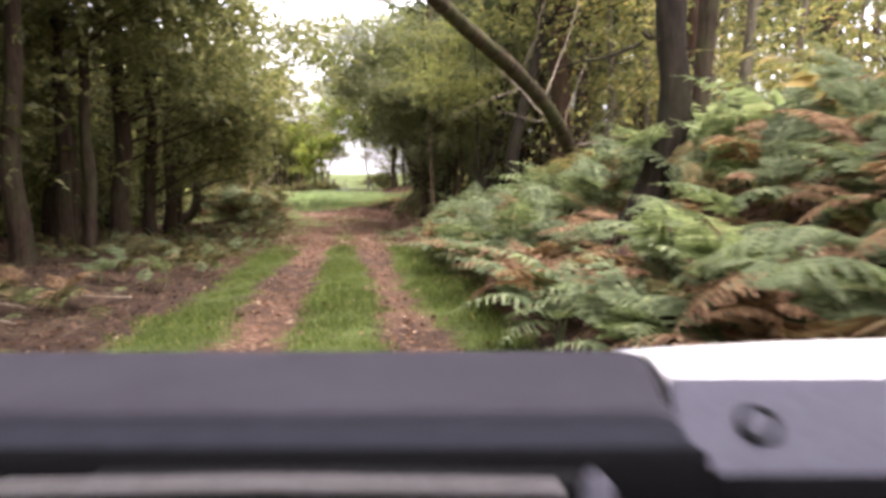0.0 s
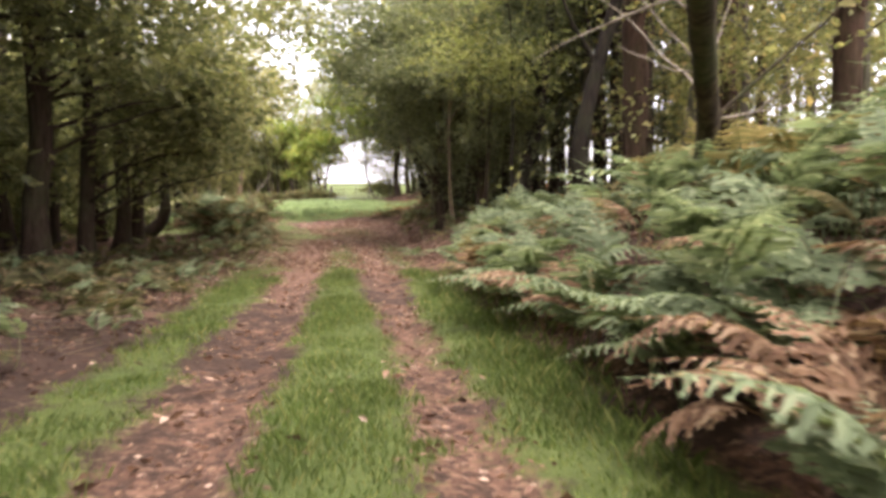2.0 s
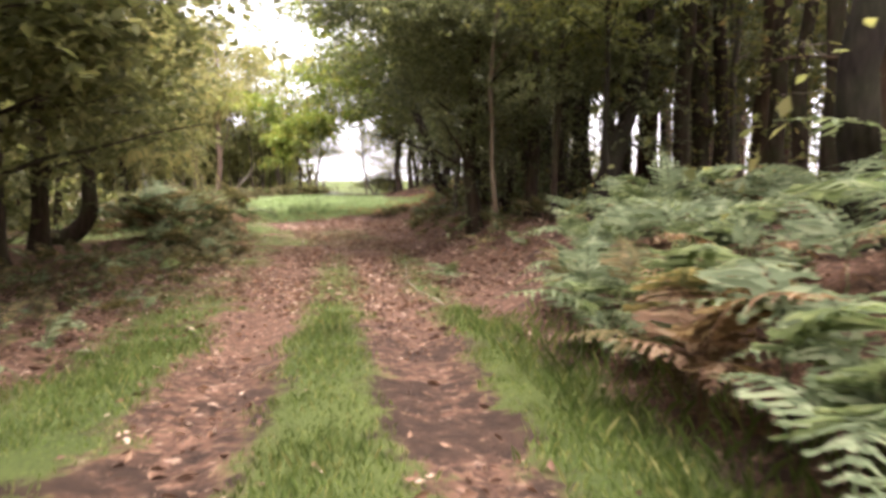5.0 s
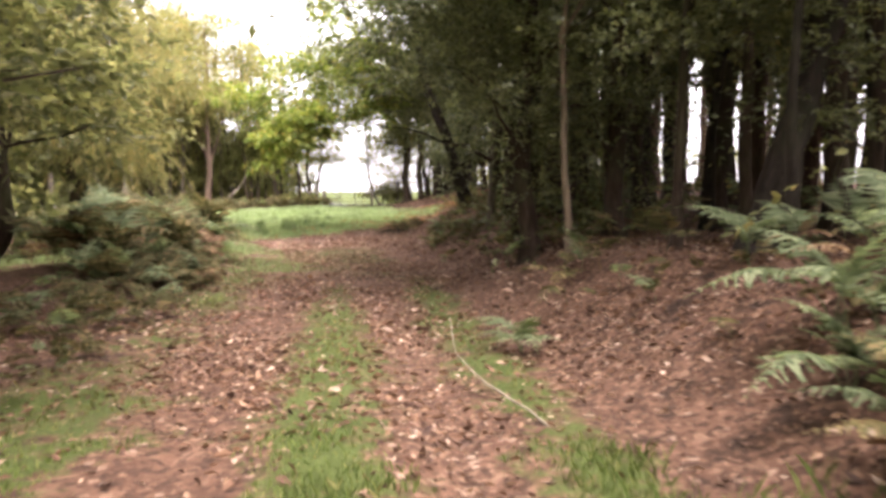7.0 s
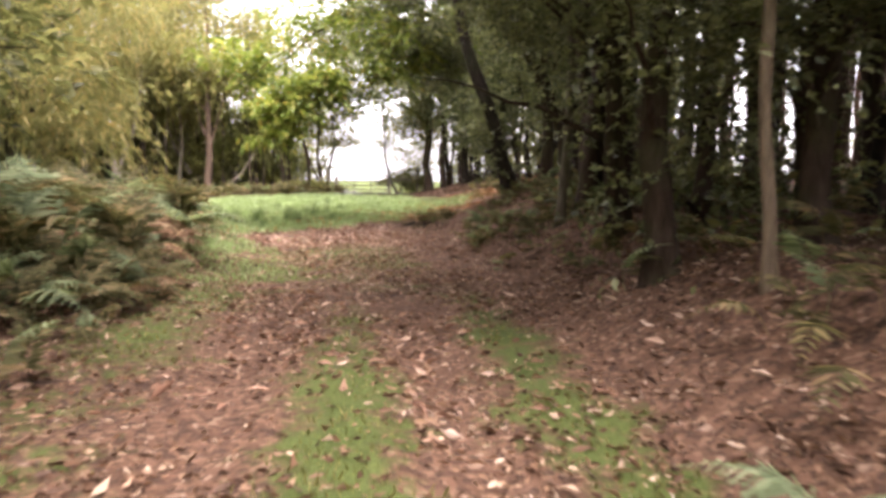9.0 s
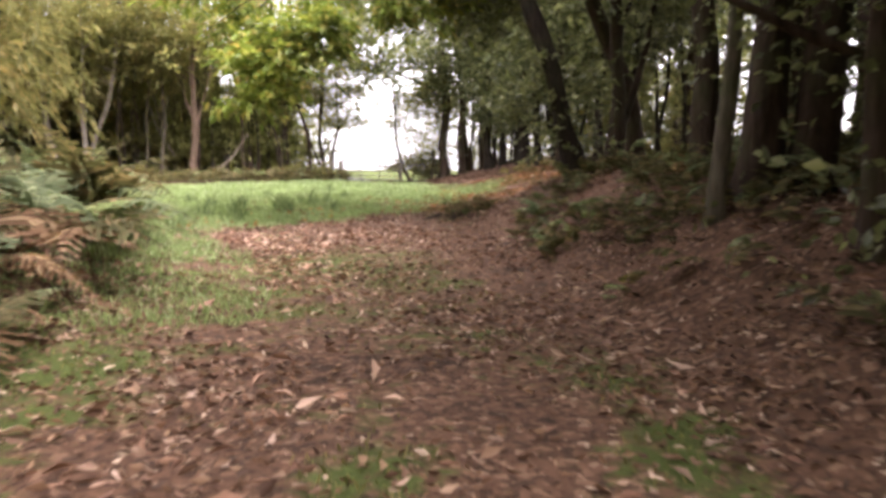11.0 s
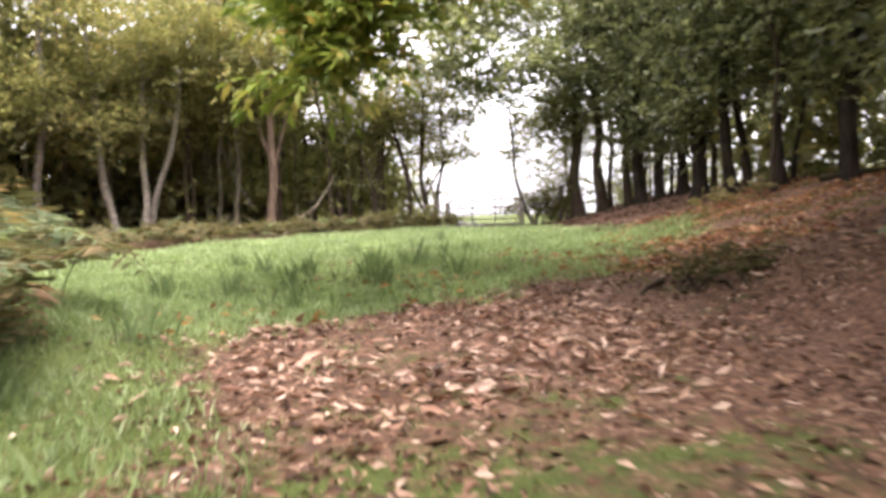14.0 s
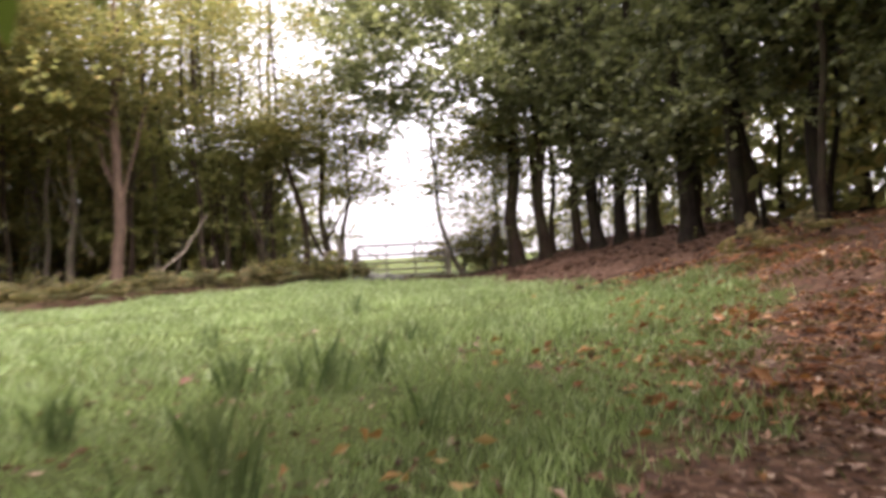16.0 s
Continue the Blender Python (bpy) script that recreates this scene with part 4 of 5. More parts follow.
# unseen trees added behind the start of the drive to hold back light
fill(distant, [(-6.5, -3), (-8.2, 1.5), (-5.5, -9), (6.5, -3), (7.5, 2), (4.5, -10), (-10, -6), (9, -8), (0.5, -18), (-4, -16), (5, -17), (-12, -1), (12, -2)], "wood behind the start", rng_t)
fill(protos, [(-5, -5), (-7, -1), (4.5, -5), (5.5, -1), (-4, -12), (3.5, -13), (-9, -10), (8, -11), (10, 2.5), (-9.5, 4.5)], "wood behind the start", rng_t)
# slim dark stems before the far wood
for k in range(3):
    o = tree("pole_tree", "slim bare dark stem at the meadow's far edge", (-18.6 + 2.3 * k, 58.0 + 0.9 * k), [(0, 0, 0), (0.15 - 0.1 * k, 0, 2.5), (0.5 - 0.5 * k, 0, 5.5), (0.6 - 0.6 * k, 0, 10)], [0.085, 0.07, 0.055, 0.03], BARK_DARK if k else BARK_GREY, [], None, seed=440 + k, group="slim stems before the far wood", twigs=[((0.3 - 0.3 * k, 0, 4), (1.3 - k, 0.2, 6.0), 0.025), ((0.1, 0, 3), (-0.9, 0.1, 4.6), 0.02)])
    fill([o], [(-22.5 + 3.1 * k, 56.6 + k), (-24.5 + 5.2 * k, 55.0 + 2.0 * k), (-15.8 + 1.7 * k, 59.6 + 0.6 * k), (-19.8 + 2.2 * k, 60.4), (-12.6 - 0.8 * k, 60.8)], "slim stems before the far wood", rng_t)
# pale woods above the meadow's far edge
pale = [thicket((-19.5, 59), 420 + k, BIRCHLEAF, "tall thin-leaved birch behind the meadow", "pale wood behind the meadow", 12, 3.0, 110, 0.195, 5.0 - k, BARK_GREY, "birch_tree") for k in range(2)]
fill(pale, [(-23, 60), (-27, 56), (-30, 50), (-26, 50), (-33, 56), (-27, 43), (-25, 36), (-24.5, 57), (-28.5, 59), (-29, 53.5), (-25.5, 63), (-22, 64)], "pale wood behind the meadow", rng_t)
low = [thicket((0.1, 28.6), 430, HOLLY, "low dense holly bush among dark trunks", "holly bushes on the bank", 2.6, 1.2, 90, 0.11, 0.2, BARK_DARK, "holly_bush")]
fill(low, [(0.9, 30.4), (0.9, 33.8)], "holly bushes on the bank", rng_t)
fill(dark, [(-1.9, 62.6), (-2.7, 64.4), (-1.2, 61.8), (0.6, 61.2), (2.4, 59.5), (3.4, 57.0), (3.2, 54.5), (3.8, 52.0), (4.2, 49.5), (4.6, 47.0), (2.0, 63.5)], "low dark bushes behind the ridge", rng_t, 0.38)
# dark wood right, behind hollies and ridge
fill(dark, [(3.0, 53), (5.0, 58), (4.6, 51.5), (14.5, 26), (20, 28), (2.4, 61), (17, 21)], "dark understorey", rng_t)
fill(distant, [(-34, 50), (-38, 60), (-33, 68), (-28, 72), (-40, 52), (-44, 64), (-22, 75), (-36, 74), (-31, 43), (-35, 40), (-39, 46), (-28, 62)], "wood behind the meadow", rng_t, 0.9)


# ---- bracken ----
def diamonds(c, d, s, m, L, w):
    """Pointed leaflets at c along d, with side s and upward m."""
    L, w = np.asarray(L)[:, None], np.asarray(w)[:, None]
    mid = c + d * L * 0.4
    v = np.stack([c, mid + s * w / 2, c + d * L - m * L * 0.12, mid - s * w / 2], 1).reshape(-1, 3)
    k = np.arange(len(c))[:, None] * 4
    return v, np.concatenate([k + [0, 1, 2], k + [0, 2, 3]], 1).reshape(-1, 3)


def frond(L, fine, rng, droop=0.0, pairs=15, steps=4):
    """A bracken frond that rises from the origin and arches along +y."""
    A, B, C = np.zeros(3), np.array([0, 0.1, 0.8]) * L, np.array([rng.uniform(-.12, .12), 0.95, 0.52 - droop]) * L
    at = lambda u: (1 - u) ** 2 * A + 2 * u * (1 - u) * B + u * u * C
    n = pairs if fine else 12
    us = np.linspace(0.34, 0.98, n)
    stem = np.array([at(u) for u in np.linspace(0, 1, 7)])
    sv, sf = tube(stem, [0.006 * L, 0.002], 3)
    gs = [(sv, np.concatenate([sf[:, [0, 1, 2]], sf[:, [0, 2, 3]]]))]
    for sgn in (-1, 1):
        p = np.array([at(u) for u in us])
        T = np.array([2 * (1 - u) * (B - A) + 2 * u * (C - B) for u in us])
        T /= np.linalg.norm(T, axis=1)[:, None]
        S = np.cross(T, [0, 0, 1.0]) * sgn
        S /= np.linalg.norm(S, axis=1)[:, None]
        v = (us - us[0]) / (us[-1] - us[0])
        ln = L * 0.36 * (1 - v) ** 0.85 * np.clip(0.55 + 2.5 * v, 0, 1) + 0.03 * L
        ln *= rng.uniform(0.8, 1.15, n)
        d = S + T * 0.45 + np.array([0, 0, -0.15 - droop]) + rng.normal(0, 0.09, (n, 3))
        d /= np.linalg.norm(d, axis=1)[:, None]
        up = np.cross(d, T) * sgn
        up /= np.linalg.norm(up, axis=1)[:, None]
        side = np.cross(d, up)
        if not fine:
            gs.append(diamonds(p, d, side, up, ln, ln * 0.3))
            continue
        for w in np.linspace(0.13, 0.82, steps):
            q = p + d * (ln * w)[:, None] - up * (ln * w * w * 0.1)[:, None]
            l2 = ln * 0.24 * (1.05 - w * 0.8)
            for s2 in (-1, 1):
                dd = side * s2 + d * 0.35
                gs.append(diamonds(q, dd / np.linalg.norm(dd, axis=1)[:, None], d, up, l2, ln * 0.62 / steps))
        gs.append(diamonds(p, d, side, up, ln, ln * 0.15))
    return join(gs)


rng_b = np.random.default_rng(21)
FINE = [frond(1.0, True, rng_b, 0.12 * k / 4, 19, 5) for k in range(5)]
MEDIUM = [frond(1.0, True, rng_b, 0.12 * k / 4, 16, 3) for k in range(5)]
LIGHT = [frond(1.0, True, rng_b, 0.12 * k / 4, 13, 2) for k in range(5)]
COARSE = [frond(1.0, False, rng_b, 0.12 * k / 4) for k in range(5)]


def turn(v, yaw, tilt, scale):
    c, s, ct, st = math.cos(yaw), math.sin(yaw), math.cos(tilt), math.sin(tilt)
    v = v * scale
    y, z = v[:, 1] * ct + v[:, 2] * st, v[:, 2] * ct - v[:, 1] * st
    return np.stack([v[:, 0] * c - y * s, v[:, 0] * s + y * c, z], 1)


# dull: share of olive-brown fronds, raised under trees to paint in their shade
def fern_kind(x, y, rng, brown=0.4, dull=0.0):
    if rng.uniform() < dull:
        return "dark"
    w = float(waves(x, y, 1.0, 31)) * 0.3 + rng.uniform(-0.28, 0.28) + (0.45 * math.exp(-((y - 4.2) / 3.3) ** 2) - 0.12 - 0.1 * float(sstep(10.5, 13, y)) if y < 22 and x > -1 else 0)
    return "brown" if w > 0.5 - brown else ("lime" if rng.uniform() < 0.07 else "green")


FERN_MATS = {"dark": FERN_DARK, "green": FERN_GREEN, "brown": FERN_BROWN, "lime": FERN_LIME}
FERN_LABEL = {"dark": "mass of dull olive and brown-flecked bracken", "green": "mass of green bracken fronds on the woodland floor", "brown": "mass of rust-brown dying bracken fronds", "lime": "scattered yellowing bracken fronds"}


def bracken(spots_, fine, rng, brown, lo, hi, tag, dull=0.0, lift=0.0, only=""):
    """Fronds at spots, in one mass for each colour; lift: the most height of a frond's foot on its stalk."""
    mass = {}
    for x, y in spots_:
        kind = only or fern_kind(x, y, rng, brown, dull)
        g = (COARSE if not fine else FINE if y < 4.5 else MEDIUM if y < 9.5 else LIGHT)[rng.integers(5)]
        v = turn(g[0], rng.uniform(0, 6.28), rng.uniform(-0.7, 0.4) + (0.4 if kind == "brown" else 0), rng.uniform(lo, hi) * (0.85 if kind == "brown" else 1) * (1 - 0.34 * float(sstep(15.5, 19.0, y) * (1 - sstep(22, 24, y)))))
        mass.setdefault(kind, []).append((v + np.array([x, y, float(ground_z(x, y)) - 0.03 + rng.uniform(0, 1) * lift]), g[1]))
    for kind, gs in mass.items():
        tagged(part("bracken", join(gs), FERN_MATS[kind], smooth=False), FERN_LABEL[kind] + tag, "bracken", kind="stuff")


def scatter(n, x0, x1, y0, y1, ok, rng):
    x, y = rng.uniform(x0, x1, n), rng.uniform(y0, y1, n)
    k = ok(x, y)
    return list(zip(x[k], y[k]))


off = lambda x, y: x - track_x(y)
wav = lambda x, y: waves(x, y, 0.9, 41) * 0.5
# right-hand bank: finely cut fronds near the track, coarser ones behind
bracken(scatter(2050, -3, 8, 2.0, 20.5, lambda x, y: (off(x, y) > 2.15 + wav(x, y) * .5 + sstep(17, 20.5, y) * 0.9) & (off(x, y) < 4.4), rng_b), True, rng_b, 0.42, 0.62, 1.2, " beside the track", lift=0.42)
bracken(scatter(1900, -2, 14, 1.0, 23, lambda x, y: (off(x, y) > 4.0) & (off(x, y) < 13) & (y < 18.5), rng_b), False, rng_b, 0.45, 1.1, 1.8, " on the bank")
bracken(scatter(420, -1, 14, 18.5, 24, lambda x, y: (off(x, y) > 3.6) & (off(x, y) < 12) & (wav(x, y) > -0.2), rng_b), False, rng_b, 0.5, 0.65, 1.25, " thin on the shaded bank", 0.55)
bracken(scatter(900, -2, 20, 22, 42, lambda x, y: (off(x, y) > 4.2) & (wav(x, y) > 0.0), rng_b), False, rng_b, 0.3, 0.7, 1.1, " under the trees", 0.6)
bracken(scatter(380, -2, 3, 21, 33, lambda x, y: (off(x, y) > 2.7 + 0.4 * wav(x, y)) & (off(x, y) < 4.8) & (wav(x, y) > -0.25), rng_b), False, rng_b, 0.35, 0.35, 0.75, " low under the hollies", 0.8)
bracken(scatter(260, 2.5, 9, 3.6, 10, lambda x, y: (off(x, y) > 4.2) & (off(x, y) < 8.5), rng_b), True, rng_b, 0.35, 1.1, 1.6, " shoulder-high on the bank", lift=0.3)
bracken(scatter(64, 1.7, 4.6, 10.4, 13.8, lambda x, y: x > 1.7, rng_b), True, rng_b, 0.35, 0.6, 1.05, " tall on the bank", lift=0.75, only="lime")
bracken(scatter(150, 1.6, 4.4, 2.3, 5.4, lambda x, y: off(x, y) > 1.95, np.random.default_rng(71)), True, np.random.default_rng(72), 0.1, 0.65, 1.2, " over the foot of the bank", lift=0.4)
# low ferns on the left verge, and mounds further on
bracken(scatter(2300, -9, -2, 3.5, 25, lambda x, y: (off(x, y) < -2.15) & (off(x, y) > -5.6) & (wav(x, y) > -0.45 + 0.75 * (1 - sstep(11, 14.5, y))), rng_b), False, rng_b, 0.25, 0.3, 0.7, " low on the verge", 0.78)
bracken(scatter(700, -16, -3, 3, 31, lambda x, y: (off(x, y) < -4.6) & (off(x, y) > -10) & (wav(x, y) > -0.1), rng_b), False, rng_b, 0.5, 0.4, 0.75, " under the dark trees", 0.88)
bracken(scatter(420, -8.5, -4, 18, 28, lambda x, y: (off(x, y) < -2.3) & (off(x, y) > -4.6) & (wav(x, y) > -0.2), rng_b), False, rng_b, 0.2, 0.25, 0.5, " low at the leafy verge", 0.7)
mound = lambda cx, cy, rx, ry: (lambda x, y: ((x - cx) / rx) ** 2 + ((y - cy) / ry) ** 2 < 1)
bracken(scatter(360, -11, -6, 26, 35, mound(-8.3, 30.6, 1.5, 2.8), rng_b), True, rng_b, 0.45, 1.0, 1.75, " in a mound by the bend", 0.45)
bracken(scatter(420, -14, -8, 32, 41, mound(-10.8, 35.8, 1.5, 2.5), rng_b), False, rng_b, 0.3, 0.8, 1.5, " in a mound by the meadow", 0.55)
bracken(scatter(420, -9, -6, 26, 30.5, mound(-7.4, 28.2, 1.0, 1.9), rng_b), True, rng_b, 0.3, 0.5, 1.0, " at the near end of the mound", 0.6)
bracken(scatter(700, -11, -7.6, 31, 37.5, mound(-9.5, 34.0, 1.25, 2.3), rng_b), True, rng_b, 0.35, 0.7, 1.15, " between the mounds by the meadow", 0.45)
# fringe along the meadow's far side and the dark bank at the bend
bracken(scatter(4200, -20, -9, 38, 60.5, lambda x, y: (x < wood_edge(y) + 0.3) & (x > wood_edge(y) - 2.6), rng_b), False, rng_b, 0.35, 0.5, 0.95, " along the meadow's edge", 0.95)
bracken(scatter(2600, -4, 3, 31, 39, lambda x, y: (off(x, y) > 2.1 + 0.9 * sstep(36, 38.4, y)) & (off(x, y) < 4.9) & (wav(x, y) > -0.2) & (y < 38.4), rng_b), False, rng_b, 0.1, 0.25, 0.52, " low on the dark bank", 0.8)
bracken(scatter(60, -4, -2, 38, 43, mound(-3.2, 40.6, 0.5, 0.6), rng_b), True, rng_b, 0.1, 0.25, 0.5, " over the eroded bank", 0.9)
bracken(scatter(260, -3.5, 1, 46, 52, mound(-1.25, 48.5, 0.9, 0.9), rng_b), False, rng_b, 0.75, 0.4, 0.75, " on top of the leaf mound", only="lime")

# single plants nearest the track
FROND_MESH = {(kind, k): tri_mesh("frond", *(MEDIUM if k < 2 else LIGHT)[k]) for kind in ("green", "brown", "lime") for k in range(5)}
PLANT_LABEL = {"green": "green bracken plant with arching divided fronds", "brown": "rust-brown dying bracken plant with curled fronds", "lime": "yellowing bracken plant beside the track"}


def fern_plant(x, y, rng, lo, hi, brown):
    kind = fern_kind(x, y, rng, brown)
    ob = thing("bracken_plant", (x, y, float(ground_z(x, y)) - 0.03), PLANT_LABEL[kind], "fern", "bracken plants along the track")
    for j in range(rng.integers(5, 8)):
        f = part("frond", FROND_MESH[kind, int(rng.integers(5))], FERN_MATS[kind], ob, smooth=False)
        sc = rng.uniform(lo, hi)
        f.matrix_local = Matrix.Rotation(rng.uniform(0, 6.28), 4, "Z") @ Matrix.Rotation(rng.uniform(-0.25, 0.5), 4, "X") @ Matrix.Scale(sc, 4)


for k in range(34):
    y = 3.0 + k * 0.5
    fern_plant(float(track_x(y)) + 2.0 + rng_b.uniform(-0.15, 0.5) + 0.8 * float(sstep(16, 20, y)), y, rng_b, 0.7 - 0.25 * float(sstep(15, 19, y)), 1.25 - 0.5 * float(sstep(15, 19, y)), 0.35)
for x, y in [(0.3, 20.2), (0.95, 20.4), (1.5, 21.2), (0.9, 19.4), (1.4, 20.0), (1.7, 20.7), (0.6, 19.0), (0.5, 21.9)]:
    fern_plant(x, y, rng_b, 0.55, 0.95, 0.0)
for x, y in [(-4.6, 8.3), (-5.2, 10.4), (-5.6, 12.0), (-5.4, 13.8), (-6.3, 15.5), (-6.0, 17.2), (-5.6, 9.0), (-1.4, 22.6), (-1.8, 34.8), (-2.2, 36.4), (-1.6, 37.6)]:
    fern_plant(x, y, rng_b, 0.35, 0.7, 0.15)


# ---- grass, rushes, fallen leaves ----
def blades(x, y, h, w, lean, rng):
    n = len(x)
    p = np.stack([x, y, ground_z(x, y) - 0.01], 1)
    a = rng.uniform(0, 6.28, n)
    s = np.stack([np.cos(a), np.sin(a), a * 0], 1) * (w * rng.uniform(.7, 1.3, n))[:, None] / 2
    H = h * rng.uniform(0.5, 1.3, n)
    b = rng.uniform(0, 6.28, n)
    l = np.stack([np.cos(b), np.sin(b), b * 0], 1) * (H * lean * rng.uniform(0.2, 1, n))[:, None]
    up = np.zeros((n, 3))
    up[:, 2] = H
    v = np.stack([p - s, p + s, p + up * 0.6 + l * 0.35 + s * 0.6, p + up + l], 1).reshape(-1, 3)
    k = np.arange(n)[:, None] * 4
    return v, np.concatenate([k + [0, 1, 2], k + [0, 2, 3]], 1).reshape(-1, 3)


def grass(n, x0, x1, y0, y1, h, w, ok, mat, label, rng):
    x, y = rng.uniform(x0, x1, n), rng.uniform(y0, y1, n)
    g, _ = cover(x, y)
    k = (rng.uniform(0, 1, n) < np.clip(g * 1.6 - 0.5, 0, 1)) & ok(x, y)
    x, y = x[k], y[k]
    tagged(part("grass", blades(x, y, h * (0.7 + 0.5 * waves(x, y, 2.2, 77)), w, 0.7, rng), mat, smooth=False), label, "grass", kind="stuff")


rng_g = np.random.default_rng(33)
grass(280000, -6, 2.6, 1.5, 20, 0.085, 0.0095, lambda x, y: np.abs(off(x, y)) < 2.5, GRASS, "short green grass between and beside the wheel ruts", rng_g)
grass(60000, -9, 0, 20, 36, 0.06, 0.012, lambda x, y: np.abs(off(x, y)) < 3.2, DRYGRASS, "thin grass among fallen leaves on the track", rng_g)
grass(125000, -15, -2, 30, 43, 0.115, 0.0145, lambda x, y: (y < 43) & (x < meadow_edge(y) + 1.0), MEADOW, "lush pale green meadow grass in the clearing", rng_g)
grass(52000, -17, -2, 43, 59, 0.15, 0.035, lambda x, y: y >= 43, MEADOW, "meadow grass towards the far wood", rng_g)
x, y = rng_g.uniform(-14, -3, 60000), rng_g.uniform(35, 56, 60000)
k = (waves(x, y, 1.7, 61) > 0.42) & (x < meadow_edge(y) - 0.5) & (x > wood_edge(y) + 0.6)
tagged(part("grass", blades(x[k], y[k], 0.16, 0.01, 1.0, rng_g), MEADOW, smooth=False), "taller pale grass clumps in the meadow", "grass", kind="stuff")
x, y = rng_g.uniform(-1.8, 0.6, 9000), rng_g.uniform(6, 19, 9000)
k = np.abs(off(x, y) - 1.9) < 0.45
tagged(part("grass", blades(x[k], y[k], 0.14, 0.01, 0.8, rng_g), GRASS, smooth=False), "longer grass at the foot of the bracken", "grass", kind="stuff")


def rush_tuft(x, y, h, rng):
    n = 54
    a, r = rng.uniform(0, 6.28, n), np.abs(rng.normal(0, 0.21, n))
    g = blades(x + r * np.cos(a), y + r * np.sin(a), h * 0.85 * np.exp(-r * 1.6), 0.0055, 0.45, rng)
    z = float(ground_z(x, y))
    ob = thing("rush_tuft", (x, y, z), "upright dark green rush tuft in the meadow", "rush", "rushes in the meadow")
    tagged(part("foliage", (g[0] - np.array([x, y, z]), g[1]), RUSH, ob, smooth=False), kind="stuff")


for x, y, h in [(-8.2, 42.8, .5), (-7.5, 42.7, .55), (-7.0, 43.2, .45), (-8.8, 41.5, .45), (-9.6, 42.0, .45), (-7.7, 41.2, .5), (-7.3, 40.2, .5), (-8.6, 40.0, .5), (-8.9, 39.4, .5), (-9.9, 39.6, .45), (-10.3, 40.3, .45), (-6.6, 41.6, .4), (-8.0, 39.0, .45),
                (-8.4, 36.6, .4), (-8.9, 36.0, .4), (-8.2, 35.0, .35), (-10.6, 43.0, .4), (-6.9, 44.6, .4), (-9.0, 45.0, .4), (-7.9, 48.0, .4)]:
    rush_tuft(x + rng_g.uniform(-.1, .1), y, h, rng_g)


def litter(n, x0, x1, y0, y1, ok, size, label, rng, mat=LITTER, width=0.42):
    x, y = rng.uniform(x0, x1, n), rng.uniform(y0, y1, n)
    g, l = cover(x, y)
    k = (rng.uniform(0, 1, n) < np.clip(l * 1.3 - g * (0.95 - 0.6 * sstep(26, 30, y) * (1 - sstep(35, 37, y))), 0.03 + 0.22 * np.exp(-((meadow_edge(y) - x) / 1.6) ** 2) * sstep(34, 37, y), 1)) & ok(x, y)
    k &= rng.uniform(0, 1, n) < np.clip(0.62 + 0.75 * waves(x, y, 2.4, 88), 0.12, 1)
    x, y = x[k], y[k]
    a = rng.uniform(0, 6.28, len(x))
    c = np.stack([x, y, ground_z(x, y) + rng.uniform(0.005, 0.03, len(x))], 1)
    d = np.stack([np.cos(a), np.sin(a), rng.normal(0, 0.25, len(x))], 1)
    v, f = leaves(c, d, size * np.exp(rng.normal(0, 0.25, len(x))), width, 0.15, rng)
    v[:, 2] = np.maximum(v[:, 2], np.repeat(c[:, 2], 4) - 0.02)
    tagged(part("fallen_leaves", (v, f), mat, smooth=False), label, "leaves", kind="stuff")


litter(44000, -9, 3, 2, 24, lambda x, y: np.abs(off(x, y)) < 6, 0.07, "scattered brown leaves in the wheel ruts", rng_g)
litter(110000, -9.5, 3, 20, 46, lambda x, y: (off(x, y) > -5), 0.066, "carpet of russet and brown fallen leaves", rng_g)
litter(9000, -9.5, 2, 24, 46, lambda x, y: (off(x, y) > -4), 0.115, "long pale curled chestnut leaves on the leaf carpet", rng_g, PALELITTER, 0.3)
litter(3000, -8.2, -4.5, 35.5, 40.5, lambda x, y: x > meadow_edge(y) - 0.3, 0.12, "pale curled chestnut leaves heaped at the meadow's edge", rng_g, PALELITTER, 0.3)
litter(22000, -8.5, 6, 41.5, 51.0, lambda x, y: (x > meadow_edge(y) - 1.4), 0.11, "orange and russet leaves over the mound", rng_g, RUSTLITTER)
litter(16000, -8.5, 6, 49.5, 60.5, lambda x, y: (x > meadow_edge(y) - 1.2), 0.11, "brown leaves darkened for shade beneath the ridge trees", rng_g, SHADELITTER)
x, y = rng_g.uniform(-5.0, 0.8, 26000), rng_g.uniform(40.6, 49.5, 26000)
k = (waves(x, y, 2.0, 63) > 0.3) & (x > meadow_edge(y) - 0.3)
tagged(part("grass", blades(x[k], y[k], 0.085, 0.011, 1.0, rng_g), DRYGRASS, smooth=False), "thin olive grass tufts among the mound's leaves", "grass", kind="stuff")


def golden_leaves():
    rng = np.random.default_rng(47)
    x, y = rng.uniform(-9, -3, 520), rng.uniform(36.5, 49, 520)
    k = rng.uniform(0, 1, 520) < np.exp(-((meadow_edge(y) - 0.9 - x) / 1.1) ** 2)
    x, y = x[k], y[k]
    a = rng.uniform(0, 6.28, len(x))
    c = np.stack([x, y, ground_z(x, y) + rng.uniform(0.06, 0.11, len(x))], 1)
    v, f = leaves(c, np.stack([np.cos(a), np.sin(a), rng.normal(0.1, 0.3, len(x))], 1), 0.12, 0.42, 0.2, rng)
    tagged(part("fallen_leaves", (v, f), GOLDLEAF, smooth=False), "scattered golden chestnut leaves on the meadow grass", "leaves", kind="stuff")


golden_leaves()


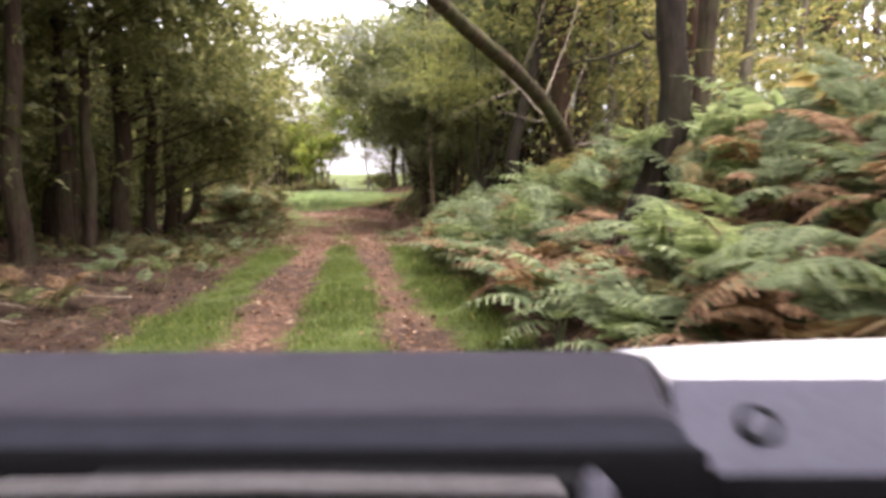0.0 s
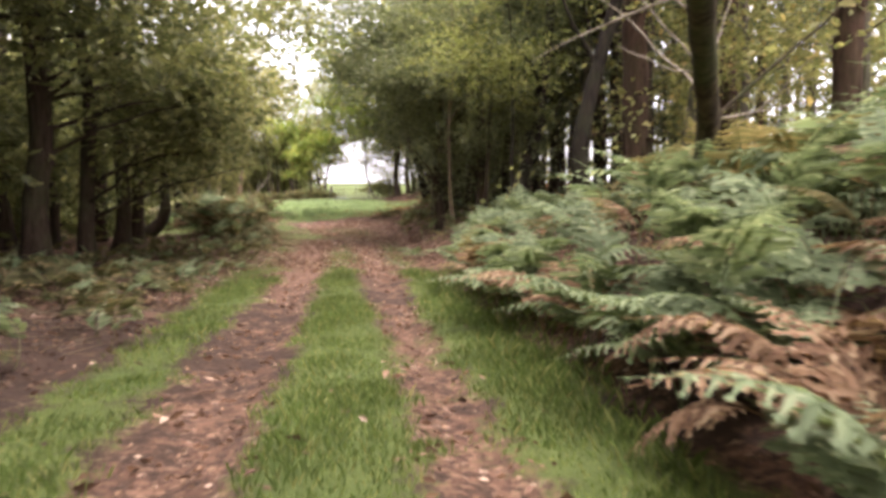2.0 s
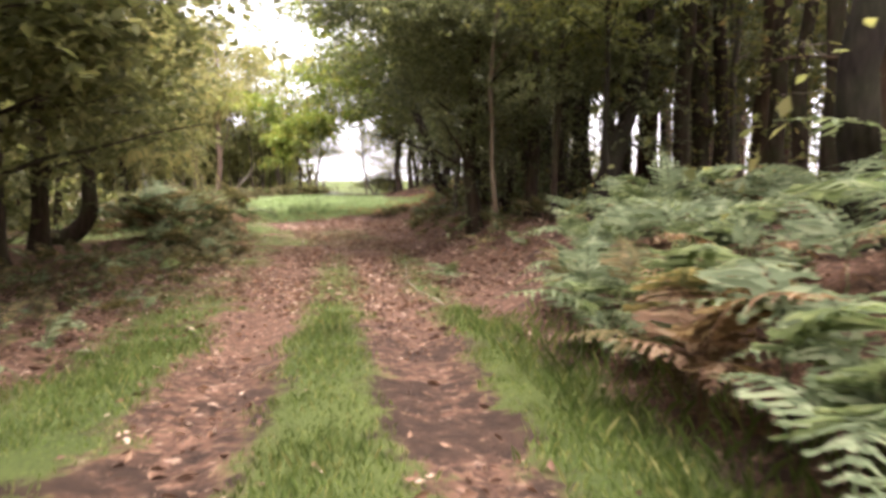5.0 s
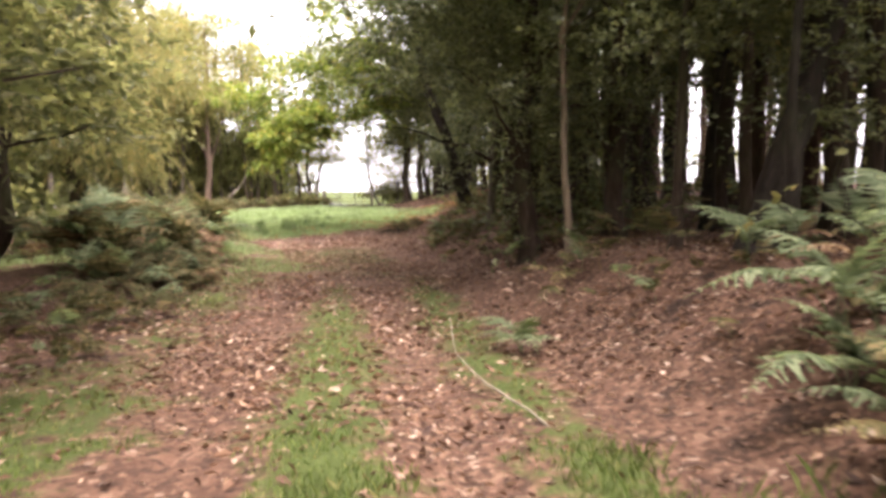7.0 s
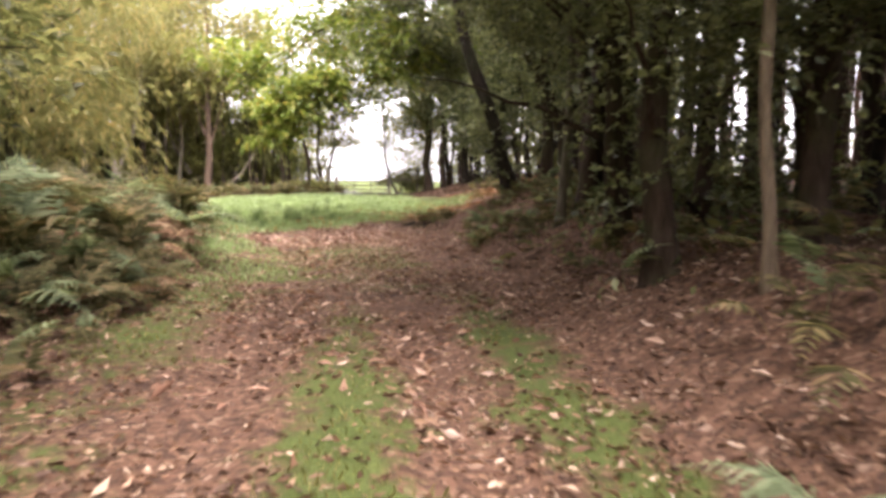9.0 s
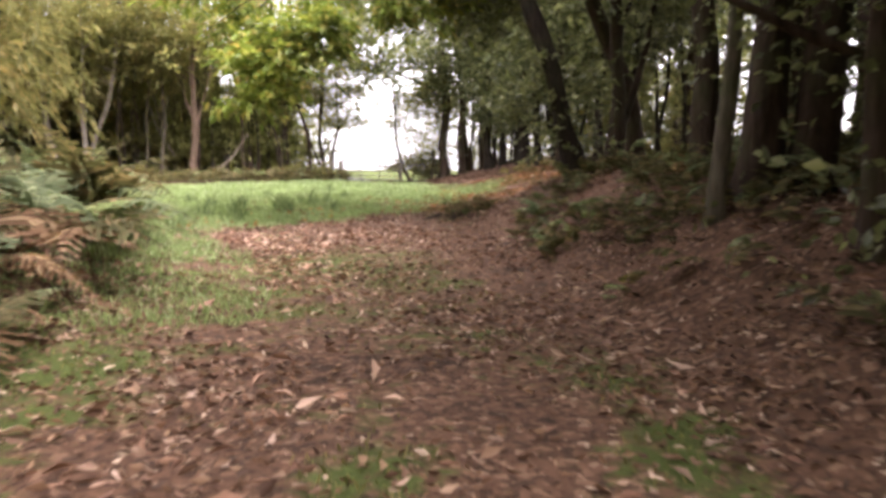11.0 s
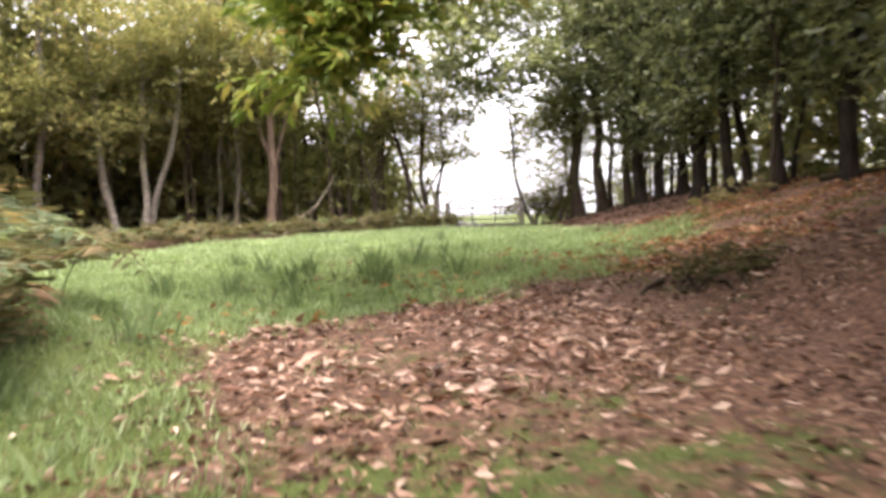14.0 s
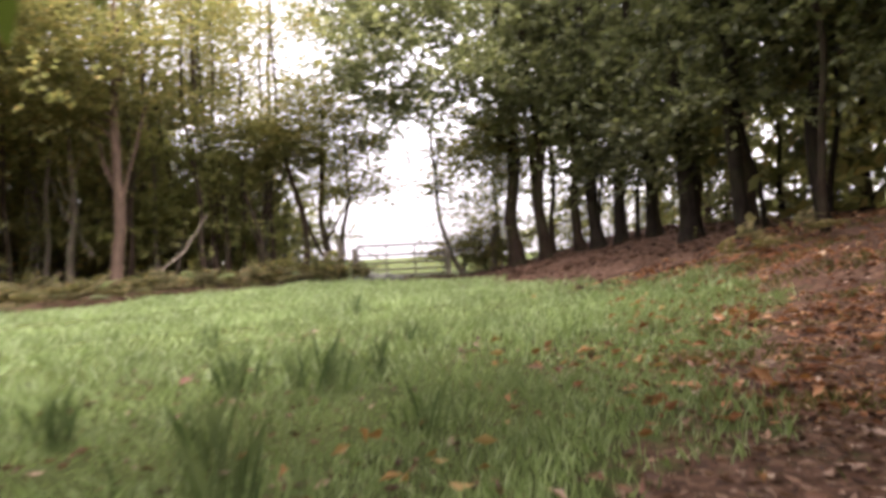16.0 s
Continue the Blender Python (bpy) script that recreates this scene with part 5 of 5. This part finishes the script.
# ---- the field gate and its posts ----
WOOD = bark_mat("weathered_wood", (0.09, 0.075, 0.06), (0.28, 0.24, 0.19), 18, 0.4, 0.25)
METAL, mt, mp_, _ = nodes_of("weathered_gate_steel")
mt.links.new(ramp(mt, noise_node(mt, 25, 4), [(0.35, (0.1, 0.085, 0.065)), (0.7, (0.24, 0.21, 0.17))]), mp_.inputs["Base Color"])
mp_.inputs["Metallic"].default_value, mp_.inputs["Roughness"].default_value = 0.3, 0.6


def post(name, x, y, h, r, label, lean=(0, 0), group="gate and fence posts"):
    z = float(ground_z(x, y))
    v, f = tube([(0, 0, -0.3), (lean[0] * .5, lean[1] * .5, h * .5), (lean[0], lean[1], h), (lean[0], lean[1], h + 0.02)], [r, r, r * 0.95, r * 0.2], 8, 0.04)
    ob = part(name, (v, f), WOOD)
    ob.location = (x, y, z)
    return tagged(ob, label, "post", group)


def field_gate():
    x0, x1, y = -9.45, -6.6, 60.2
    z = float(ground_z(-7.8, y)) + 0.12
    g = thing("field_gate", (x0, y, z), "closed weathered five-bar metal field gate", "gate")
    L = x1 - x0
    for h in (0.0, 0.2, 0.42, 0.68, 1.0):
        part("bar", tube([(0, 0, h), (L / 2, 0, h), (L, 0, h)], [0.028], 8), METAL, g)
    for u in (0, 0.33, 0.66, 1):
        part("upright", tube([(L * u, 0.03, -0.02), (L * u, 0.03, 0.5), (L * u, 0.03, 1.02)], [0.025], 8), METAL, g)
    part("brace", tube([(0.02, -0.03, 1.0), (L * .17, -0.03, 0.7), (L * .33, -0.03, 0.42)], [0.02], 8), METAL, g)


field_gate()
post("gate_post", -9.9, 60.0, 1.4, 0.1, "leaning weathered wooden gate post", (-0.14, 0))
post("gate_post", -9.56, 60.2, 1.05, 0.09, "short weathered wooden hanging post")
post("gate_post", -6.48, 60.3, 0.95, 0.08, "weathered wooden shutting post")
post("fence_post", -4.95, 61.0, 1.5, 0.12, "broken-topped old fence post", (0.1, 0))
post("fence_post", -4.6, 61.0, 1.0, 0.06, "thin leaning fence post", (-0.25, 0))
post("fence_post", -10.5, 60.2, 1.0, 0.07, "short fence post among crooked trees")
for a, b in (((-6.2, 60.3), (-4.9, 61.0)), ((-4.9, 61.0), (-2.0, 62.0))):
    za, zb = float(ground_z(*a)), float(ground_z(*b))
    tagged(part("fence_rail", tube([(a[0], a[1], za + 0.85), ((a[0] + b[0]) / 2, (a[1] + b[1]) / 2, (za + zb) / 2 + 0.83), (b[0], b[1], zb + 0.9)], [0.035], 6), WOOD), "weathered wooden fence rail behind the bush", "rail", "fence rails")
tree("hawthorn_bush", "low brownish hawthorn bush behind the gate", (-6.0, 61.6), [(0, 0, 0), (0.1, 0, 0.5), (0.1, 0, 1.3)], [0.06, 0.05, 0.02], BARK_GREY, [(0, 0, 0.9, 1.3, 0.8, 0.6, 90), (1.1, 0, 0.8, 1.0, 0.7, 0.5, 70)], BIRCHLEAF, 60, 0.3, 0.11, 0.5, 0.2, 4, 500, category="bush")
tree("young_ash_tree", "young tree with thin yellow-green leaves behind the fence", (-4.6, 63.4), [(0, 0, 0), (0.1, 0, 2), (-0.1, 0, 6)], [0.09, 0.06, 0.02], BARK_GREY, [(-0.3, 0, 4.0, 1.7, 1.2, 2.4, 110)], BIRCHLEAF, 70, 0.45, 0.12, 0.5, 0.3, 6, 502)
tree("bramble_bush", "brown bramble heap at the foot of crooked trees", (-11.2, 59.6), [(0, 0, 0), (0.2, 0, 0.4), (0.5, 0, 0.6)], [0.03, 0.02, 0.01], BARK_GREY, [(0, 0, 0.35, 1.6, 0.7, 0.45, 45)], BIRCHLEAF, 45, 0.3, 0.13, 0.5, 0.2, 3, 501, category="bush")


# ---- stones at the gate, roots in the eroded bank ----
STONE, st, sp_, _ = nodes_of("mossy_grey_stone")
st.links.new(mix(st, 0.5, ramp(st, noise_node(st, 9, 5), [(0.35, (0.1, 0.095, 0.085)), (0.7, (0.27, 0.26, 0.24))]), ramp(st, noise_node(st, 3, 3), [(0.4, (0.3, 0.3, 0.28)), (0.65, (0.08, 0.1, 0.05))])), sp_.inputs["Base Color"])
sp_.inputs["Roughness"].default_value = 0.9


def stone(x, y, r, seed):
    rng = np.random.default_rng(seed)
    bm = bmesh.new()
    bmesh.ops.create_icosphere(bm, subdivisions=2, radius=1.0)
    a, b, c = rng.normal(0, 1.6, (3, 3))
    for v in bm.verts:
        p = np.array(v.co)
        k = 1 + 0.16 * math.sin(p @ a + 1) + 0.12 * math.sin(p @ b) + 0.08 * math.sin(2 * (p @ c))
        v.co = (p[0] * r * k * 1.3, p[1] * r * k, p[2] * r * k * 0.75)
    me = bpy.data.meshes.new("stone")
    bm.to_mesh(me)
    bm.free()
    ob = part("stone", me, STONE)
    ob.location = (x, y, float(ground_z(x, y)) + 0.3 * r)
    tagged(ob, "rounded mossy grey stone in the grass by the gate", "stone", "stones by the gate")


for k, (x, y, r) in enumerate([(-8.95, 59.5, 0.26), (-8.45, 59.6, 0.2), (-8.65, 59.25, 0.16), (-9.3, 59.4, 0.18), (-8.1, 59.5, 0.13)]):
    stone(x, y, r, 70 + k)


def bank_roots():
    rng = np.random.default_rng(83)
    x0, y0 = -3.2, 40.1
    z0 = float(ground_z(x0, y0))
    ob = thing("root_tangle", (x0, y0, z0 - 0.07), "dark exposed roots and soil in the eroded bank", "roots")
    for k in range(14):
        u = rng.uniform(-0.75, 0.75)
        p = (u, rng.uniform(-0.1, 0.25), rng.uniform(0.08, 0.2) * (1 - 0.5 * abs(u)))
        q = (u + rng.uniform(-0.5, 0.5), rng.uniform(-0.5, -0.2), rng.uniform(-0.06, 0.03))
        part("root", tube(bend(p, q, 8, 0.03, 0.1, rng), [rng.uniform(0.02, 0.035), 0.01], 6), BARK_DARK, ob)


bank_roots()
tree("bramble_bush", "low dark bramble on the eroded leaf bank", (-3.05, 40.25), [(0, 0, 0), (0.1, 0, 0.25), (0.3, 0, 0.4)], [0.02, 0.015, 0.01], BARK_SHADED, [(0, 0, 0.28, 0.75, 0.35, 0.14, 40), (-0.6, 0.0, 0.22, 0.35, 0.3, 0.1, 16)], FERN_DARK, 36, 0.13, 0.055, 0.6, 0.2, 5, 503, category="bush", crown_name="leaves")


# ---- fallen and leaning wood ----
def stick(name, pts, r, mat, label):
    p = np.asarray(pts, float)
    q = p - p[0]
    ob = part(name, tube(np.concatenate([bend(q[i], q[i + 1], 5, 0, 0.05) for i in range(len(q) - 1)]), [r, r * 0.5], 6), mat)
    ob.location = p[0]
    return tagged(ob, label, "branch")


gz = lambda x, y, h=0.0: (x, y, float(ground_z(x, y)) + h)
stick("fallen_twig", [gz(-1.5, 20.2, 0.0), gz(-1.85, 21.2, 0.06), gz(-2.05, 22.0, 0.12), gz(-2.1, 22.4, 0.4)], 0.009, BARK_DEAD, "pale bare curved twig lying on the verge")
stick("leaning_dead_pole", [gz(-15.6, 57.6), gz(-14.3, 57.9, 1.2), gz(-13.6, 58, 2.3)], 0.05, BARK_DEAD, "pale leaning dead pole at the wood's edge")
stick("broken_birch_limb", [gz(-17.2, 58.2, 1.2), gz(-18.0, 58.1, 2.5), gz(-18.3, 58.0, 3.6)], 0.06, BARK_BIRCH, "broken white birch limb hung against a tree")
stick("fallen_log", [gz(0.6, 48.2, 0.1), gz(1.6, 48.0, 0.12), gz(2.8, 47.8, 0.08)], 0.08, BARK_DARK, "mossy fallen log on the leaf mound")
for k, (x, y, a) in enumerate([(-4.4, 7.0, 0.3), (-4.9, 8.0, 0.1), (-5.3, 7.4, 0.5), (-4.2, 9.2, -0.2)]):
    stick("fallen_twig", [gz(x, y, 0.02), gz(x - 0.7 * math.cos(a), y + 0.7 * math.sin(a), 0.05), gz(x - 1.3 * math.cos(a), y + 1.2 * math.sin(a), 0.02)], 0.012, BARK_DEAD, "thin brushwood twig on the forest floor")


def brushwood():
    rng = np.random.default_rng(91)
    x, y = rng.uniform(-8, -1.5, 1500), rng.uniform(2.5, 15, 1500)
    s = x - track_x(y)
    k = (s < -2.25 - 0.5 * rng.uniform(0, 1, 1500)) & (s > -6.5)
    gs = []
    for a, b in zip(x[k], y[k]):
        w, L = rng.uniform(0, 6.28), rng.uniform(0.15, 0.75)
        c, d = a + L * math.cos(w), b + L * math.sin(w)
        p = bend((a, b, float(ground_z(a, b)) + 0.015), (c, d, float(ground_z(c, d)) + rng.uniform(0.01, 0.12)), 4, 0.02, 0.12, rng)
        gs.append(tube(p, [rng.uniform(0.003, 0.007), 0.002], 3))
    tagged(part("brushwood", join(gs), BARK_TAN), "thin dry twigs strewn over the dark forest floor", "twigs", kind="stuff")
    x, y = rng.uniform(-9, -1.5, 9000), rng.uniform(2, 16, 9000)
    s = x - track_x(y)
    k = (s < -2.1 - 0.4 * rng.uniform(0, 1, 9000)) & (s > -7)
    x, y = x[k], y[k]
    a = rng.uniform(0, 6.28, len(x))
    c = np.stack([x, y, ground_z(x, y) + rng.uniform(0.005, 0.03, len(x))], 1)
    v, f = leaves(c, np.stack([np.cos(a), np.sin(a), rng.normal(0, 0.3, len(x))], 1), 0.06, 0.5, 0.2, rng)
    tagged(part("fallen_leaves", (v, f), SHADELITTER, smooth=False), "fallen leaves darkened for shade under the evergreens", "leaves", kind="stuff")


brushwood()


# ---- nose of the off-road car, where the drive begins ----
def paint(name, col, rough, grain=60):
    m, t, p, _ = nodes_of(name)
    n = noise_node(t, grain, 3)
    t.links.new(ramp(t, n, [(0.3, tuple(c * 0.85 for c in col)), (0.7, col)]), p.inputs["Base Color"])
    p.inputs["Roughness"].default_value = rough
    p.inputs["Specular IOR Level"].default_value = 0.5 if rough < 0.5 else 0.04
    return m


# the last black puts the shade of the missing cabin into the colour
CAR_BLACK, CAR_WHITE, CAR_GREY, RUBBER, CAR_SHADE = paint("matt_black_vinyl", (0.03, 0.029, 0.035), 0.95, 9), paint("white_car_paint", (0.8, 0.8, 0.8), 0.25, 8), paint("grey_plastic", (0.06, 0.06, 0.075), 0.8), paint("black_rubber", (0.012, 0.012, 0.013), 0.75), paint("cabin_shade_black", (0.002, 0.002, 0.0022), 0.95)


# bonnet colour darkened: the rear edge's dim cabin reflection is painted in
CAR_LIP = paint("blue_black_cabin_reflection", (0.013, 0.014, 0.018), 0.8, 25)
CAR_SILVER = paint("silver_grey_metal", (0.13, 0.125, 0.125), 0.6)


def skin(xs, prof, drop=None, thick=0.02):
    """A pressed panel: a profile of (y, z) carried along xs, with an underside."""
    top = np.array([[(x, y, z - (drop(x, y) if drop else 0)) for y, z in prof] for x in xs])
    n, m = top.shape[:2]
    v = np.concatenate([top.reshape(-1, 3), top.reshape(-1, 3) - [0, 0, thick]])
    i, j = np.meshgrid(np.arange(n - 1), np.arange(m - 1), indexing="ij")
    q = (i * m + j).ravel()
    up = np.stack([q, q + m, q + m + 1, q + 1], 1)
    rim = [*(np.arange(m)), *(np.arange(1, n) * m + m - 1), *((n - 1) * m + np.arange(m - 2, -1, -1)), *(np.arange(n - 2, 0, -1) * m)]
    rim = np.array(rim)
    nx = np.roll(rim, -1)
    return v, np.concatenate([up, up[:, ::-1] + n * m, np.stack([rim, nx, nx + n * m, rim + n * m], 1)])


def car_nose():
    z0 = float(ground_z(-0.1, 0.9))
    car = thing("car", (0, 0.9, z0), "white off-road car with matt black bonnet on the track", "car")

    def at(g):
        v = np.array(g[0], float)
        v[:, 0] = -0.36 + (v[:, 0] + 0.36) * (1.03 + 0.2 * np.clip(v[:, 1] - 0.636, 0, 0.35))
        return v - np.array([0, 0.9, z0]), g[1]

    bon = [(0.722, 1.15), (0.724, 1.195), (0.73, 1.2035), (0.74, 1.205), (0.80, 1.203), (0.84, 1.21), (0.90, 1.217), (0.97, 1.203), (1.06, 1.175), (1.25, 1.115), (1.5, 1.03), (1.64, 0.97), (1.68, 0.93)]
    part("bonnet", at(skin([-0.98, -0.97, -0.93, -0.8, -0.5, -0.2, 0.05, 0.15, 0.19, 0.21, 0.222, 0.231], bon, lambda x, y: 0.03 * max(0, (abs(x + 0.36) - 0.55) / 0.041) ** 3 if abs(x + 0.36) > 0.55 else 0)), CAR_BLACK, car, "matt black bonnet with a crease")
    lip = [(0.636, 1.11), (0.637, 1.15), (0.642, 1.168), (0.655, 1.178), (0.69, 1.188), (0.718, 1.195), (0.721, 1.19)]
    part("bonnet_lip", at(skin([-0.98, -0.97, -0.93, -0.8, -0.5, -0.2, 0.05, 0.15, 0.19, 0.21, 0.222, 0.231], lip, lambda x, y: 0.02 * max(0, (abs(x + 0.36) - 0.55) / 0.041) ** 3 if abs(x + 0.36) > 0.55 else 0)), CAR_LIP, car, "lip along the bonnet's rear edge, darkened for the cabin's reflection")
    for sx in (1, -1):
        mir = (lambda x: x) if sx == 1 else (lambda x: -0.72 - x)
        wing = skin([mir(x) for x in ([0.236, 0.26, 0.35, 0.5, 0.65, 0.75, 0.78] if sx == 1 else [0.78, 0.75, 0.65, 0.5, 0.35, 0.26, 0.236])], [(0.80, 1.216), (0.9, 1.222), (1.0, 1.214), (1.2, 1.165), (1.45, 1.09), (1.62, 1.0), (1.68, 0.86)], lambda x, y: 0.02 * (abs(x + 0.36) > 1.12) + 0.02 * max(0.0, 1 - (abs(x + 0.36) - 0.596) / 0.4) ** 1.5)
        part("wing", at(wing), CAR_WHITE, car, "white painted front wing")
        pan = part("scuttle_panel", at(skin([mir(x) for x in ([0.226, 0.232, 0.45, 0.6, 0.76, 0.78] if sx == 1 else [0.78, 0.76, 0.6, 0.45, 0.232, 0.226])], [(0.69, 1.06), (0.697, 1.11), (0.704, 1.128), (0.72, 1.146), (0.755, 1.181), (0.782, 1.207), (0.79, 1.213), (0.798, 1.215)])), CAR_GREY, car, "grey plastic corner panel")
        px, py, pz = mir(0.313), 0.748, 1.175
        across, out = np.array([1, 0, 0.0]), np.array([0, -0.7071, 0.7071])
        along = np.cross(out, across)
        mid = np.array([px, py, pz])
        rim = tube([mid + 0.019 * (math.cos(a) * across + math.sin(a) * along) + 0.003 * out for a in np.linspace(0, 2 * math.pi, 24)], [0.0048], 8)
        part("rubber_plug", at(rim), RUBBER, pan, "round black rubber plug")
        part("plug_cap", at(tube([mid - 0.006 * out, mid + 0.003 * out, mid + 0.0055 * out, mid + 0.006 * out], [0.0165, 0.0165, 0.012, 0.001], 16)), CAR_GREY, pan)
        wx = mir(0.62)
        th = np.linspace(0, 2 * np.pi, 25)
        tyre = part("tyre", at(tube([(wx, 0.95 + 0.29 * math.cos(a), z0 + 0.375 + 0.29 * math.sin(a)) for a in th], [0.1], 10)), RUBBER, car)
        part("rim", at(tube([(wx - 0.07, 0.95, z0 + 0.375), (wx, 0.95, z0 + 0.375), (wx + 0.07, 0.95, z0 + 0.375)], [0.2, 0.21, 0.2], 18)), CAR_GREY, tyre)
    body = skin([-1.44, -1.42, -1.2, -0.36, 0.48, 0.7, 0.72], [(0.36, 1.03), (0.62, 1.05), (1.0, 1.06), (1.3, 1.02), (1.55, 0.94), (1.64, 0.84)], None, 0.36)
    part("front_body", at(body), CAR_WHITE, car)
    # added black strips and a blackened scuttle stand for the cabin's shade
    part("bonnet_shade_strip", at(skin([-1.44, -1.2, -0.36, 0.2, 0.226], [(0.585, 1.02), (0.59, 1.08), (0.6, 1.16), (0.612, 1.19), (0.63, 1.197)])), CAR_SHADE, car, "black strip for cabin shade along the bonnet's rear edge")
    part("corner_shade_strip", at(skin([0.228, 0.3, 0.48, 0.76], [(0.585, 1.02), (0.59, 1.08), (0.6, 1.15), (0.612, 1.178), (0.64, 1.165), (0.68, 1.13)])), CAR_SHADE, car)
    part("scuttle", at(skin([-1.0, -0.98, -0.4, 0.3, 0.5], [(0.4, 1.15), (0.44, 1.165), (0.55, 1.16), (0.6, 1.12)])), CAR_SHADE, car, "plastic scuttle below the windscreen, blackened for cabin shade")
    part("wiper_blade", at(tube([(-0.36, 0.53, 1.204), (-0.15, 0.525, 1.21), (0.08, 0.53, 1.204)], [0.0045], 6)), CAR_SILVER, car, "silver-grey wiper blade at rest")
    part("wiper_arm", at(tube([(-0.3, 0.565, 1.196), (-0.1, 0.56, 1.2), (0.1, 0.545, 1.203)], [0.006], 6)), RUBBER, car)
    part("wiper_pivot", at(tube([(0.11, 0.545, 1.15), (0.11, 0.545, 1.2), (0.11, 0.545, 1.212)], [0.014, 0.014, 0.004], 10)), CAR_GREY, car)


car_nose()
